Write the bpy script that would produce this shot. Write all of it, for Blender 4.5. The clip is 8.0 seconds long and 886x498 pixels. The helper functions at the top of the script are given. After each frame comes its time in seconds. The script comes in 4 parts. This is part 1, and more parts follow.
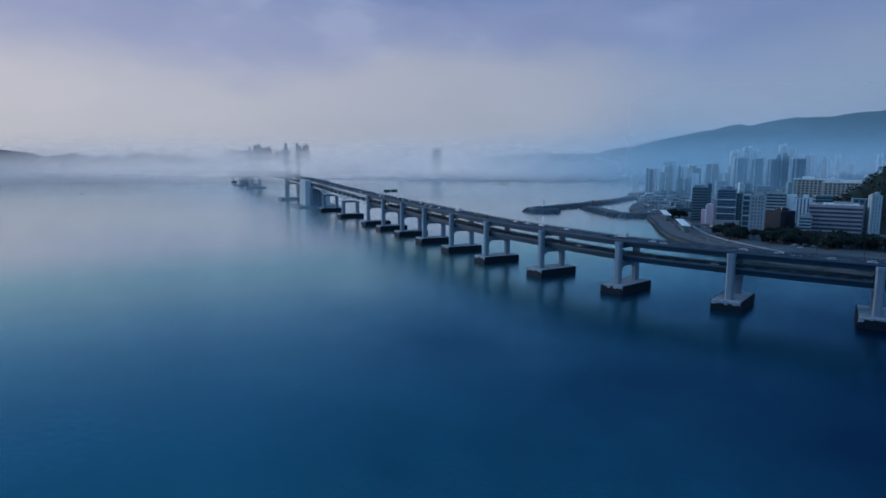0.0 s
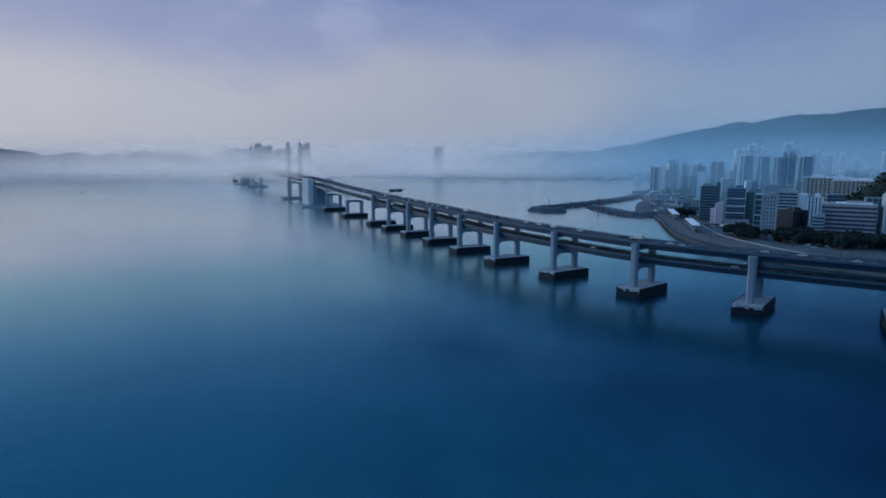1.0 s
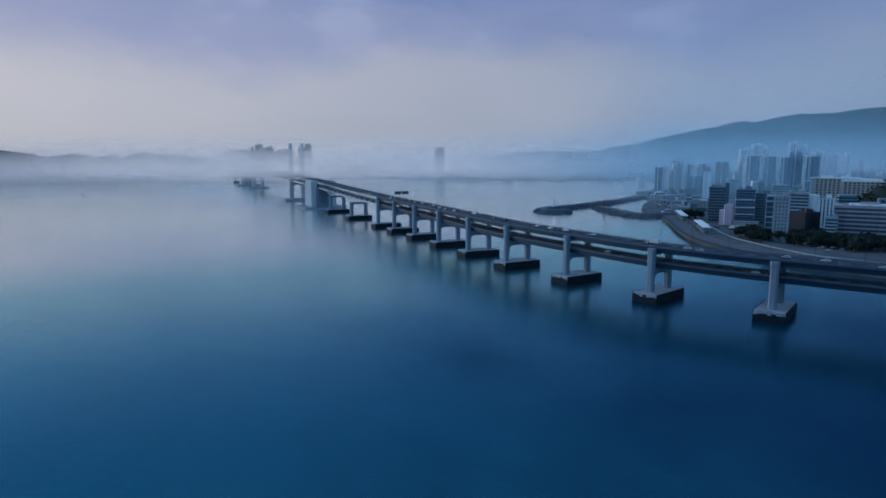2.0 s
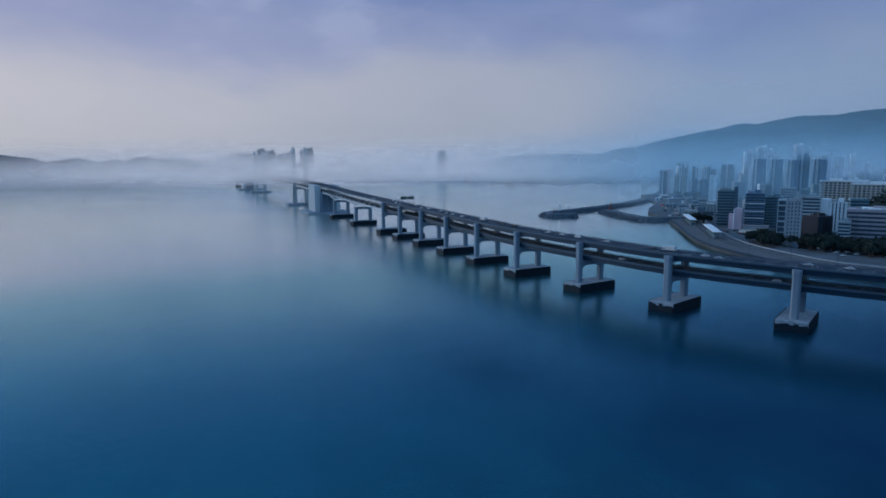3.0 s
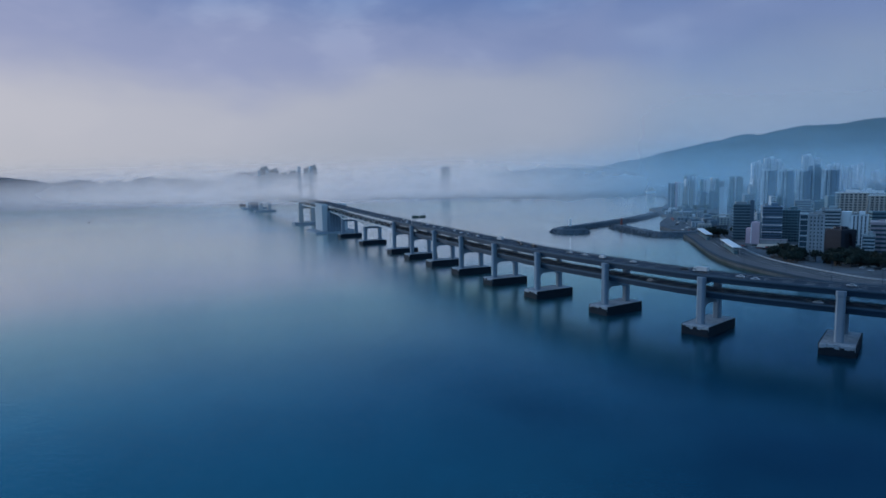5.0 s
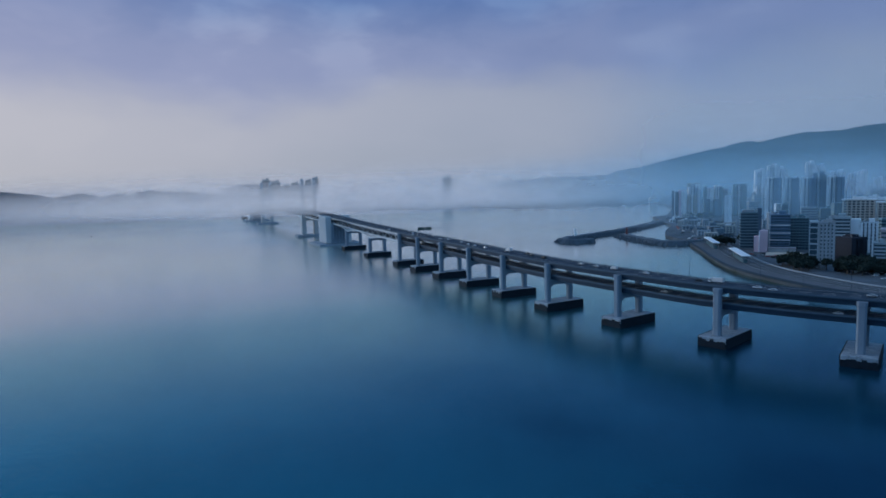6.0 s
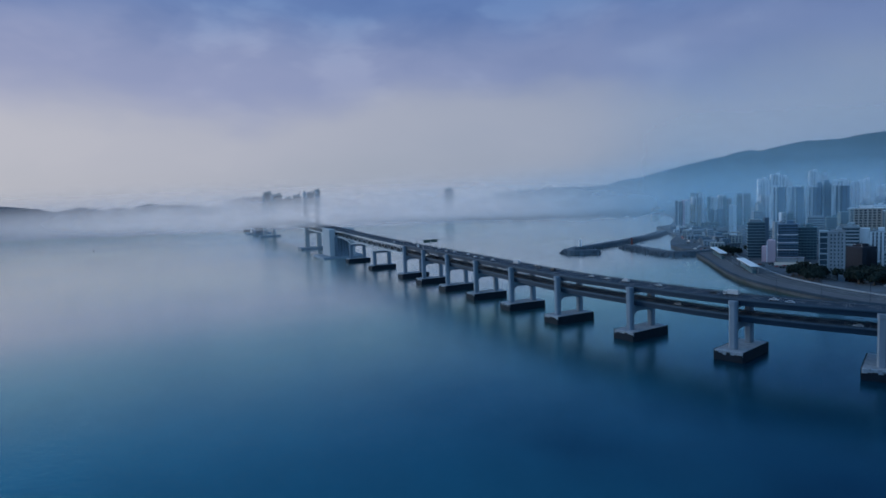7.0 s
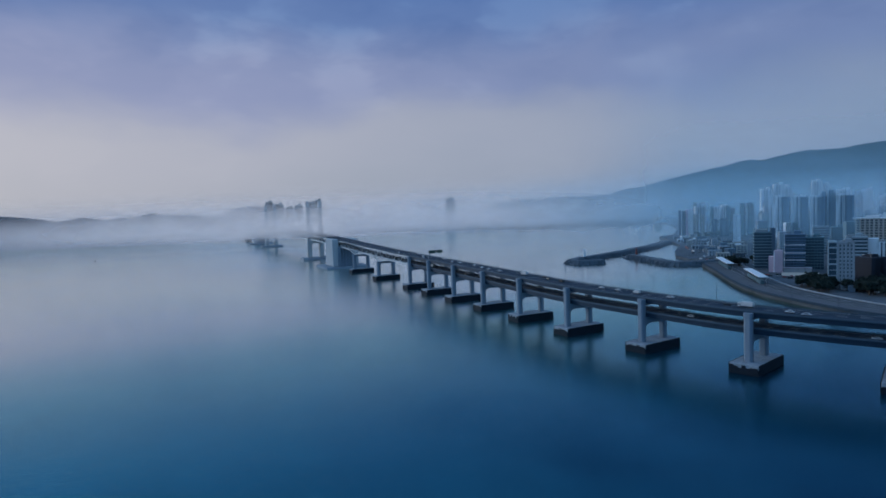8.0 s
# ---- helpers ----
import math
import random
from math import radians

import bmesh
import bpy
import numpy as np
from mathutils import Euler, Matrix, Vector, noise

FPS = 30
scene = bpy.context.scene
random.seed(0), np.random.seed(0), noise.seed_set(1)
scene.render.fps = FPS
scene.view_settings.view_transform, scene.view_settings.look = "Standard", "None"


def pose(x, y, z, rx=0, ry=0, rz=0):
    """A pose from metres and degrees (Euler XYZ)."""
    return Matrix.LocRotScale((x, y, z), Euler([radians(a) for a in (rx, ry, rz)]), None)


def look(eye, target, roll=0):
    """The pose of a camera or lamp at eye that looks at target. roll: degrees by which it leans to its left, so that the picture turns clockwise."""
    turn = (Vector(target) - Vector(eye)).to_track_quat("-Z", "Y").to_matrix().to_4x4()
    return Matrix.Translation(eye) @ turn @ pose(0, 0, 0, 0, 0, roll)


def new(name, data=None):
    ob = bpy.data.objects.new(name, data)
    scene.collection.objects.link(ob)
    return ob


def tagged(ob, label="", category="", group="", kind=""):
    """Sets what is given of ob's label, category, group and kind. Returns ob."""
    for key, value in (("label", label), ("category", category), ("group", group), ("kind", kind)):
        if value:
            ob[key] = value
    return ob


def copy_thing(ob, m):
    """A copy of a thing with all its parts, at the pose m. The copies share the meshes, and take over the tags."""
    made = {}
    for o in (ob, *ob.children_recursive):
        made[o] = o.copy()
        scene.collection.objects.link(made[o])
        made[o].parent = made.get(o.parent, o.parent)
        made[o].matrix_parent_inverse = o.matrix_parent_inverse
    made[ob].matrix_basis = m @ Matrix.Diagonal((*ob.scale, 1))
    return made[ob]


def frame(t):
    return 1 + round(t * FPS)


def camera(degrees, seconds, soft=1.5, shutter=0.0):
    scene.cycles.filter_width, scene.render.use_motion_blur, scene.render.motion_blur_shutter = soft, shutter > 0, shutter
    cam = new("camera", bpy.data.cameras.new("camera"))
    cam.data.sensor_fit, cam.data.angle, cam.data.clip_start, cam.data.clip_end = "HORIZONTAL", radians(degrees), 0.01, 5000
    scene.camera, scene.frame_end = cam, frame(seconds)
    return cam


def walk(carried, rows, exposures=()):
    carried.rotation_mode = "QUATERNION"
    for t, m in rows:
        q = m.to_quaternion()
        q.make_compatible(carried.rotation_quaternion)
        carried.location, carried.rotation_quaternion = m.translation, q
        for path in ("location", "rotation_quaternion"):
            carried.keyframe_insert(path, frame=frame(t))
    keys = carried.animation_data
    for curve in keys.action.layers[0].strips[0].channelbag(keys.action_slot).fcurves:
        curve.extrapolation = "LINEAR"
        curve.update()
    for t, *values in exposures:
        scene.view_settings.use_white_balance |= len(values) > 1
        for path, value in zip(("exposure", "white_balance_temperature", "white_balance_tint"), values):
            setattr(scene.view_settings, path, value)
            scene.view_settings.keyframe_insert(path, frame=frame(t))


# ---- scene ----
cam = camera(70.0, 8.0, soft=1.6)
PATH = [
    (0, pose(29.14, -38.60, 81.90, 81.808, -0.196, -0.049)),
    (0.5, pose(25.59, -33.71, 82.59, 81.678, -0.150, -0.045)),
    (1, pose(22.06, -28.82, 83.31, 81.607, -0.079, -0.070)),
    (1.5, pose(18.44, -24.14, 84.12, 81.576, 0.004, -0.090)),
    (3, pose(9.15, -10.69, 86.93, 81.857, 0.280, -0.029)),
    (3.5, pose(6.17, -6.78, 88.02, 82.061, 0.462, -0.001)),
    (4, pose(3.04, -3.25, 89.11, 82.394, 0.662, -0.015)),
    (4.5, pose(0.00, 0.00, 90.00, 82.766, 0.905, 0.000)),
    (6, pose(-8.68, 8.11, 92.29, 84.057, 1.749, 0.020)),
    (6.5, pose(-11.33, 10.53, 92.97, 84.549, 2.045, 0.050)),
    (7, pose(-14.09, 12.97, 93.57, 85.049, 2.179, 0.048)),
    (7.5, pose(-16.95, 15.09, 94.15, 85.510, 2.212, 0.050)),
    (8, pose(-19.82, 17.12, 94.65, 85.901, 2.221, 0.044)),
]
walk(cam, PATH, exposures=[(0, 0.02), (4, 0.02), (6, -0.02), (8, -0.06)])


# ---- node helpers ----
def node(nt, kind, sets=None):
    n = nt.nodes.new(kind)
    for k, v in (sets or {}).items():
        if isinstance(v, bpy.types.NodeSocket):
            nt.links.new(v, n.inputs[k])
        else:
            n.inputs[k].default_value = v
    return n


def ramp(nt, fac, stops, mode="EASE"):
    n = nt.nodes.new("ShaderNodeValToRGB")
    n.color_ramp.interpolation = mode
    els = n.color_ramp.elements
    while len(els) < len(stops):
        els.new(0.5)
    for e, (p, c) in zip(els, stops):
        e.position, e.color = p, (*c, 1) if len(c) == 3 else c
    nt.links.new(fac, n.inputs[0])
    return n.outputs[0]


def mathn(nt, op, a, b=0.0, clamp=False):
    n = nt.nodes.new("ShaderNodeMath")
    n.operation, n.use_clamp = op, clamp
    for i, v in enumerate((a, b)):
        if isinstance(v, bpy.types.NodeSocket):
            nt.links.new(v, n.inputs[i])
        else:
            n.inputs[i].default_value = v
    return n.outputs[0]


def mixc(nt, fac, a, b, blend="MIX"):
    n = nt.nodes.new("ShaderNodeMix")
    n.data_type, n.blend_type = "RGBA", blend
    for i, v in ((0, fac), (6, a), (7, b)):
        if isinstance(v, bpy.types.NodeSocket):
            nt.links.new(v, n.inputs[i])
        else:
            n.inputs[i].default_value = v if i == 0 else (*v, 1)
    return n.outputs[2]


# ---- world: overcast dawn sky, pale low in the west, blue-grey cloud above ----
SUN_EL, SUN_AZ = 12.0, -60.0   # degrees; azimuth from +y, negative to the west
world = bpy.data.worlds.new("overcast_dawn")
scene.world = world
world.use_nodes = True
wt = world.node_tree
wt.nodes.clear()
coord = node(wt, "ShaderNodeTexCoord").outputs["Generated"]
xyz = node(wt, "ShaderNodeSeparateXYZ", {0: coord})
sky = node(wt, "ShaderNodeTexSky")
sky.sky_type, sky.sun_disc = "NISHITA", False
sky.sun_elevation, sky.sun_rotation = radians(SUN_EL), radians(SUN_AZ)
sky_bg = node(wt, "ShaderNodeBackground", {0: sky.outputs[0], 1: 0.06})
cloud_map = node(wt, "ShaderNodeMapping", {0: coord, 3: (1.0, 1.0, 2.2)})
puffs = node(wt, "ShaderNodeTexNoise", {"Vector": cloud_map.outputs[0], "Scale": 2.6, "Detail": 4.0, "Roughness": 0.5, "Distortion": 0.2})
wisps = node(wt, "ShaderNodeTexNoise", {"Vector": cloud_map.outputs[0], "Scale": 5.5, "Detail": 4.0, "Roughness": 0.5, "Distortion": 0.15})
warp = mathn(wt, "MULTIPLY", mathn(wt, "SUBTRACT", puffs.outputs[0], 0.5), 0.16)
height = mathn(wt, "ADD", xyz.outputs[2], warp)
west = mathn(wt, "ADD", mathn(wt, "MULTIPLY", xyz.outputs[0], -0.75), 0.52, True)
HIGH = [(0.42, (0.03, 0.17, 0.42)), (0.66, (0.12, 0.32, 0.66)), (1.0, (0.22, 0.44, 0.82))]
east_col = ramp(wt, height, [(0.0, (0.19, 0.275, 0.42)), (0.09, (0.235, 0.31, 0.46)), (0.19, (0.15, 0.23, 0.45)), (0.32, (0.095, 0.185, 0.44))] + HIGH)
west_col = ramp(wt, height, [(0.0, (0.46, 0.48, 0.55)), (0.11, (0.50, 0.505, 0.58)), (0.18, (0.335, 0.37, 0.56)), (0.29, (0.145, 0.23, 0.47))] + HIGH)
south_col = ramp(wt, xyz.outputs[2], [(0.0, (0.17, 0.33, 0.60)), (0.4, (0.15, 0.36, 0.68))] + HIGH[2:])
north_col = mixc(wt, west, east_col, west_col)
north = ramp(wt, xyz.outputs[1], [(0.25, (0, 0, 0)), (0.60, (1, 1, 1))])
base_col = mixc(wt, north, south_col, north_col)
lift = ramp(wt, wisps.outputs[0], [(0.34, (0.84, 0.88, 0.93)), (0.50, (1.0, 1.0, 1.0)), (0.66, (1.32, 1.27, 1.15))])
band = ramp(wt, xyz.outputs[2], [(0.10, (0.08,) * 3), (0.26, (0.9,) * 3), (0.5, (0.6,) * 3)])
cloud_col = mixc(wt, 1.0, base_col, mixc(wt, band, (1.0, 1.0, 1.0), lift), "MULTIPLY")
cloud_bg = node(wt, "ShaderNodeBackground", {0: cloud_col, 1: 1.0})
both = node(wt, "ShaderNodeMixShader", {0: 0.97, 1: sky_bg.outputs[0], 2: cloud_bg.outputs[0]})
wt.links.new(both.outputs[0], node(wt, "ShaderNodeOutputWorld").inputs[0])

sun_data = bpy.data.lights.new("sun", "SUN")
sun_data.energy, sun_data.angle, sun_data.color = 1.45, radians(25), (0.90, 0.95, 1.0)
sun = new("sun", sun_data)
a, e = radians(SUN_AZ), radians(SUN_EL)
to_sun = Vector((math.sin(a) * math.cos(e), math.cos(a) * math.cos(e), math.sin(e)))
sun.matrix_world = look(to_sun * 1000, (0, 0, 0))


# ---- materials ----
def surface(name, col, rough=0.7, var=0.25, scale=0.3, bump=0.15, metal=0.0, fine=3.0, stain=None, per_piece=0.0, streak=False, spec=0.22):
    """A worn surface: two scales of noise on the colour, a fine relief, optional stains and a spread between objects."""
    m = bpy.data.materials.new(name)
    m.use_nodes = True
    nt = m.node_tree
    nt.nodes.clear()
    co = node(nt, "ShaderNodeTexCoord").outputs["Object"]
    if streak:
        co2 = node(nt, "ShaderNodeMapping", {0: co, 3: (1, 1, 0.12)}).outputs[0]
    else:
        co2 = co
    big = node(nt, "ShaderNodeTexNoise", {"Vector": co2, "Scale": scale, "Detail": 4.0, "Roughness": 0.6}).outputs[0]
    small = node(nt, "ShaderNodeTexNoise", {"Vector": co, "Scale": fine, "Detail": 3.0}).outputs[0]
    lo = tuple(c * (1 - var) for c in col)
    hi = tuple(min(1, c * (1 + var)) for c in col)
    c1 = ramp(nt, big, [(0.3, lo), (0.7, hi)], "LINEAR")
    c2 = mixc(nt, 0.35, c1, ramp(nt, small, [(0.3, lo), (0.7, hi)], "LINEAR"))
    if stain:
        patch = node(nt, "ShaderNodeTexNoise", {"Vector": co2, "Scale": scale * 2.3, "Detail": 6.0, "Roughness": 0.7}).outputs[0]
        c2 = mixc(nt, ramp(nt, patch, [(0.52, (0, 0, 0)), (0.68, (0.8, 0.8, 0.8))]), c2, stain)
    if per_piece:
        rnd = node(nt, "ShaderNodeObjectInfo").outputs["Random"]
        s = 1 - per_piece
        c2 = mixc(nt, 1.0, c2, ramp(nt, rnd, [(0, (s, s, s)), (1, (1 + per_piece,) * 3)], "LINEAR"), "MULTIPLY")
    bmp = node(nt, "ShaderNodeBump", {"Height": small, "Strength": bump, "Distance": 0.1})
    sh = node(nt, "ShaderNodeBsdfPrincipled", {"Base Color": c2, "Roughness": rough, "Metallic": metal, "Specular IOR Level": spec, "Normal": bmp.outputs[0]})
    nt.links.new(sh.outputs[0], node(nt, "ShaderNodeOutputMaterial").inputs[0])
    return m


def water_material():
    m = bpy.data.materials.new("sea_water")
    m.use_nodes = True
    nt = m.node_tree
    nt.nodes.clear()
    co = node(nt, "ShaderNodeTexCoord").outputs["Object"]
    rip = node(nt, "ShaderNodeTexNoise", {"Vector": co, "Scale": 0.3, "Detail": 4.0, "Roughness": 0.62}).outputs[0]
    swell = node(nt, "ShaderNodeTexNoise", {"Vector": co, "Scale": 0.02, "Detail": 3.0}).outputs[0]
    broad = node(nt, "ShaderNodeTexNoise", {"Vector": co, "Scale": 0.006, "Detail": 4.0}).outputs[0]
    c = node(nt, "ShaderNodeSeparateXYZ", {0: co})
    # body colour painted dimmer eastwards, where less light comes off the water
    east_dim = mathn(nt, "ADD", mathn(nt, "DIVIDE", c.outputs[0], 520.0), mathn(nt, "MULTIPLY", mathn(nt, "SUBTRACT", broad, 0.5), 0.9))
    east_dim = mathn(nt, "ADD", east_dim, 0.5, True)
    deep = ramp(nt, east_dim, [(0.0, (0.003, 0.112, 0.150)), (0.45, (0.002, 0.050, 0.078)), (1.0, (0.0004, 0.006, 0.021))])
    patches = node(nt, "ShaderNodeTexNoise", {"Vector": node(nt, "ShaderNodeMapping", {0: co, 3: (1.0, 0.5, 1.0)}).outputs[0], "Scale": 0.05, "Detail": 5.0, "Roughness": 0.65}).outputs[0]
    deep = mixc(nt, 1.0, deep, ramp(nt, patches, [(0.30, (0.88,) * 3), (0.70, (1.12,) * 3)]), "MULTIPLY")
    b1 = node(nt, "ShaderNodeBump", {"Height": rip, "Strength": 0.36, "Distance": 0.35})
    b2 = node(nt, "ShaderNodeBump", {"Height": swell, "Strength": 0.10, "Distance": 1.5, "Normal": b1.outputs[0]})
    body = node(nt, "ShaderNodeBsdfDiffuse", {0: deep})
    # far west and north: reflections painted brighter and greyer, by tint and strength
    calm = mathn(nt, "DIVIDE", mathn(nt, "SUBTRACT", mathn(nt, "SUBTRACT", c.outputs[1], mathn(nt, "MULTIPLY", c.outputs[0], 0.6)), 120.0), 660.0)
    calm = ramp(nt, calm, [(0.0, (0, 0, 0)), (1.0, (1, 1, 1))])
    north_sheen = ramp(nt, mathn(nt, "DIVIDE", c.outputs[1], 1000.0), [(0.34, (0, 0, 0)), (0.62, (0.75,) * 3)])
    far_sheen = mathn(nt, "MAXIMUM", calm, north_sheen)
    # the tide ruffles the water round the piers; further off it lies smoother
    out = mathn(nt, "ADD", mathn(nt, "ADD", mathn(nt, "MULTIPLY", c.outputs[1], 0.54), c.outputs[0]), -340.0)
    ruffled = ramp(nt, mathn(nt, "DIVIDE", mathn(nt, "ABSOLUTE", out), 260.0), [(0.1, (0.065,) * 3), (1.0, (0.0,) * 3)])
    rough = mathn(nt, "ADD", ruffled, ramp(nt, broad, [(0.3, (0.16,) * 3), (0.7, (0.195,) * 3)]))
    sheen = ramp(nt, far_sheen, [(0.0, (0.40, 0.80, 0.90)), (0.5, (0.66, 0.98, 0.90)), (1.0, (0.98, 1.0, 0.94))])
    # painted falloff: the reflection tint is darkened over the near eastern water
    near_east_dim = mathn(nt, "MULTIPLY", ramp(nt, east_dim, [(0.35, (0, 0, 0)), (0.9, (1, 1, 1))]), ramp(nt, mathn(nt, "DIVIDE", c.outputs[1], 1000.0), [(0.23, (1, 1, 1)), (0.41, (0, 0, 0))]))
    sheen = mixc(nt, near_east_dim, sheen, mixc(nt, 1.0, sheen, (0.20, 0.31, 0.44), "MULTIPLY"))
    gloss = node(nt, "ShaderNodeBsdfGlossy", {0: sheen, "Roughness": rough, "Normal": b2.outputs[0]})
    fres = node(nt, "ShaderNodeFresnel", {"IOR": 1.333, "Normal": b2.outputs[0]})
    sh = node(nt, "ShaderNodeMixShader", {0: mathn(nt, "POWER", fres.outputs[0], mathn(nt, "ADD", 0.62, mathn(nt, "MULTIPLY", far_sheen, -0.34))), 1: body.outputs[0], 2: gloss.outputs[0]})
    nt.links.new(sh.outputs[0], node(nt, "ShaderNodeOutputMaterial").inputs[0])
    return m


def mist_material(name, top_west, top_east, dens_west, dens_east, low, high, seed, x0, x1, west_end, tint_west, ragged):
    """Mist and haze on an upright sheet, the colour of the scattered skylight put into its tint: uneven patches,
    thinner upwards. Over the bay it is whitish and floats above the water, from nothing at the height low to its full
    strength at high; towards the land it is bluer and reaches down to the ground."""
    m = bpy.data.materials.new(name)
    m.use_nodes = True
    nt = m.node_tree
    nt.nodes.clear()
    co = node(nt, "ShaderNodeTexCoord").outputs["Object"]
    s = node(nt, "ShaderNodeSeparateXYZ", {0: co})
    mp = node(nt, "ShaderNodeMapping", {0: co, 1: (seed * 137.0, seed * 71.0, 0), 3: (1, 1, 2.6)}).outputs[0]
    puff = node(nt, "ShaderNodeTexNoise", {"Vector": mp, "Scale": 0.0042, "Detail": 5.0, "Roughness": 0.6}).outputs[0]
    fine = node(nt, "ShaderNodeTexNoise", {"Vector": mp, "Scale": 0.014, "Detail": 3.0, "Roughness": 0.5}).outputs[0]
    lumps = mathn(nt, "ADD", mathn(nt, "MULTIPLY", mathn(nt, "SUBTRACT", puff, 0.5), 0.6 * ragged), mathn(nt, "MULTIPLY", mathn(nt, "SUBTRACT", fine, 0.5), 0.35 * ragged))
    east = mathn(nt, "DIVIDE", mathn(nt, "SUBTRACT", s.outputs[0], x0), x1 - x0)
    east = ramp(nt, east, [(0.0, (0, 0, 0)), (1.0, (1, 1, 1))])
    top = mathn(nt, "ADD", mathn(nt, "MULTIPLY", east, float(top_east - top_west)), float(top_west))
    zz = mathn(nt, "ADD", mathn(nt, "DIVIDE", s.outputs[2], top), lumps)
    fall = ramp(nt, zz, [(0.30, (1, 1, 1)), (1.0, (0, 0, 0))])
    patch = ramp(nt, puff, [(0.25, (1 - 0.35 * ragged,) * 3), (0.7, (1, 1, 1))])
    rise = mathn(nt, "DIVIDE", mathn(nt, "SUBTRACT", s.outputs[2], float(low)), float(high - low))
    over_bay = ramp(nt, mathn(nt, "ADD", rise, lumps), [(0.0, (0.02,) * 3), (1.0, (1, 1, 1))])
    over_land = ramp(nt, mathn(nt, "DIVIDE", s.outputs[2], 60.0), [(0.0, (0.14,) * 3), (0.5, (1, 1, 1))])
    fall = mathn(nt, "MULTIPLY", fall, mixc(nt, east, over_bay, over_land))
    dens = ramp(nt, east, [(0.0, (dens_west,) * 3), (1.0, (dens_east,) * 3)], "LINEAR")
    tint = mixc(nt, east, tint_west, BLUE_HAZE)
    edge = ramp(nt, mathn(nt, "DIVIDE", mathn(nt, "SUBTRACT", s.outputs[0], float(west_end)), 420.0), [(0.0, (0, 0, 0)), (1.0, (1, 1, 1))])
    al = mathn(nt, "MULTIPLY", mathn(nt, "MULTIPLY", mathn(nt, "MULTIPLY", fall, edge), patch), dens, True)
    # normals bent towards sky and sun, so both sides of the sheet look lit
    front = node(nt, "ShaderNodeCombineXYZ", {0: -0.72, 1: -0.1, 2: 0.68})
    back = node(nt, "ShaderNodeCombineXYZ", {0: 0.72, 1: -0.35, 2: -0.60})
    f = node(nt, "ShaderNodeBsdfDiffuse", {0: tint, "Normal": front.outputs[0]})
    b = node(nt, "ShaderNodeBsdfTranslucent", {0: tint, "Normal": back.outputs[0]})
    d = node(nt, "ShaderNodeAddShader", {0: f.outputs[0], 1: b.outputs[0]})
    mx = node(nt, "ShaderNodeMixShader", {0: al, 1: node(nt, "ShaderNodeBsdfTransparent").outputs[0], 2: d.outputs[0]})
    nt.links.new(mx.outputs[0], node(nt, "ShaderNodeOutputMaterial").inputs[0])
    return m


# the first three are sheet tints holding the airlight: whitish, pale, blue
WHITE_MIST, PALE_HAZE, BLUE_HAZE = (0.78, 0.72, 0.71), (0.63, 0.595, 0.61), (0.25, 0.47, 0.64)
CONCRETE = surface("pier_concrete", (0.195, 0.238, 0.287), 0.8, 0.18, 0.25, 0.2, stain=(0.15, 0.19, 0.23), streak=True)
CAP = surface("pile_cap_concrete", (0.27, 0.31, 0.35), 0.85, 0.25, 0.2, 0.3, stain=(0.12, 0.14, 0.16))
FENDER = surface("wet_dark_concrete", (0.008, 0.015, 0.024), 0.85, 0.35, 0.5, 0.4)
STEEL = surface("painted_girder_steel", (0.015, 0.036, 0.062), 0.7, 0.15, 0.15, 0.05)
TRUSS = surface("painted_truss_steel", (0.40, 0.44, 0.46), 0.5, 0.12, 0.2, 0.05)
PARAPET = surface("weathered_parapet", (0.060, 0.095, 0.13), 0.8, 0.2, 0.2, 0.1)
ASPHALT = surface("bridge_asphalt", (0.022, 0.036, 0.054), 0.85, 0.25, 0.08, 0.2, fine=1.5)
PAINT = surface("lane_paint", (0.55, 0.55, 0.52), 0.7, 0.2, 0.4)
RAIL = surface("galvanised_rail", (0.32, 0.33, 0.34), 0.45, 0.12, 0.5, metal=0.5)
TOWER = surface("pale_tower_concrete", (0.43, 0.43, 0.43), 0.8, 0.1, 0.06, 0.1, streak=True)
# anchorage wing walls: the light on them is put into this paler colour
ANCHOR_LIT = surface("lit_anchorage_concrete", (0.46, 0.47, 0.48), 0.8, 0.14, 0.06, 0.2, stain=(0.40, 0.40, 0.39), streak=True)
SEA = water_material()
QUAY = surface("quay_ground", (0.085, 0.096, 0.110), 0.9, 0.45, 0.03, 0.2, fine=0.6, stain=(0.05, 0.06, 0.055))
PROMENADE = surface("promenade_paving", (0.115, 0.115, 0.122), 0.85, 0.2, 0.05, 0.15, fine=0.8)
ROADM = surface("shore_road_asphalt", (0.072, 0.074, 0.082), 0.85, 0.22, 0.05, 0.15)
CREST = surface("worn_crest_concrete", (0.12, 0.145, 0.17), 0.9, 0.25, 0.1, 0.3)
SEAWALL = surface("wet_wall_stone", (0.032, 0.052, 0.076), 0.9, 0.4, 0.35, 0.8, fine=1.2)
RUBBLE = surface("breakwater_rubble", (0.080, 0.105, 0.128), 0.9, 0.45, 0.35, 0.8, fine=1.2)
LAND = surface("wooded_land", (0.026, 0.046, 0.050), 0.95, 0.35, 0.008, 0.5, fine=0.05)
ISLE = surface("island_woods", (0.035, 0.055, 0.070), 0.95, 0.3, 0.01, 0.4, fine=0.06)
LEAF = surface("tree_foliage", (0.016, 0.028, 0.024), 0.8, 0.4, 0.4, 0.2, per_piece=0.25)
BARK = surface("tree_bark", (0.09, 0.07, 0.055), 0.9, 0.3, 1.0)
WHITE = surface("white_painted_metal", (0.78, 0.78, 0.78), 0.45, 0.05, 0.3, 0.05)
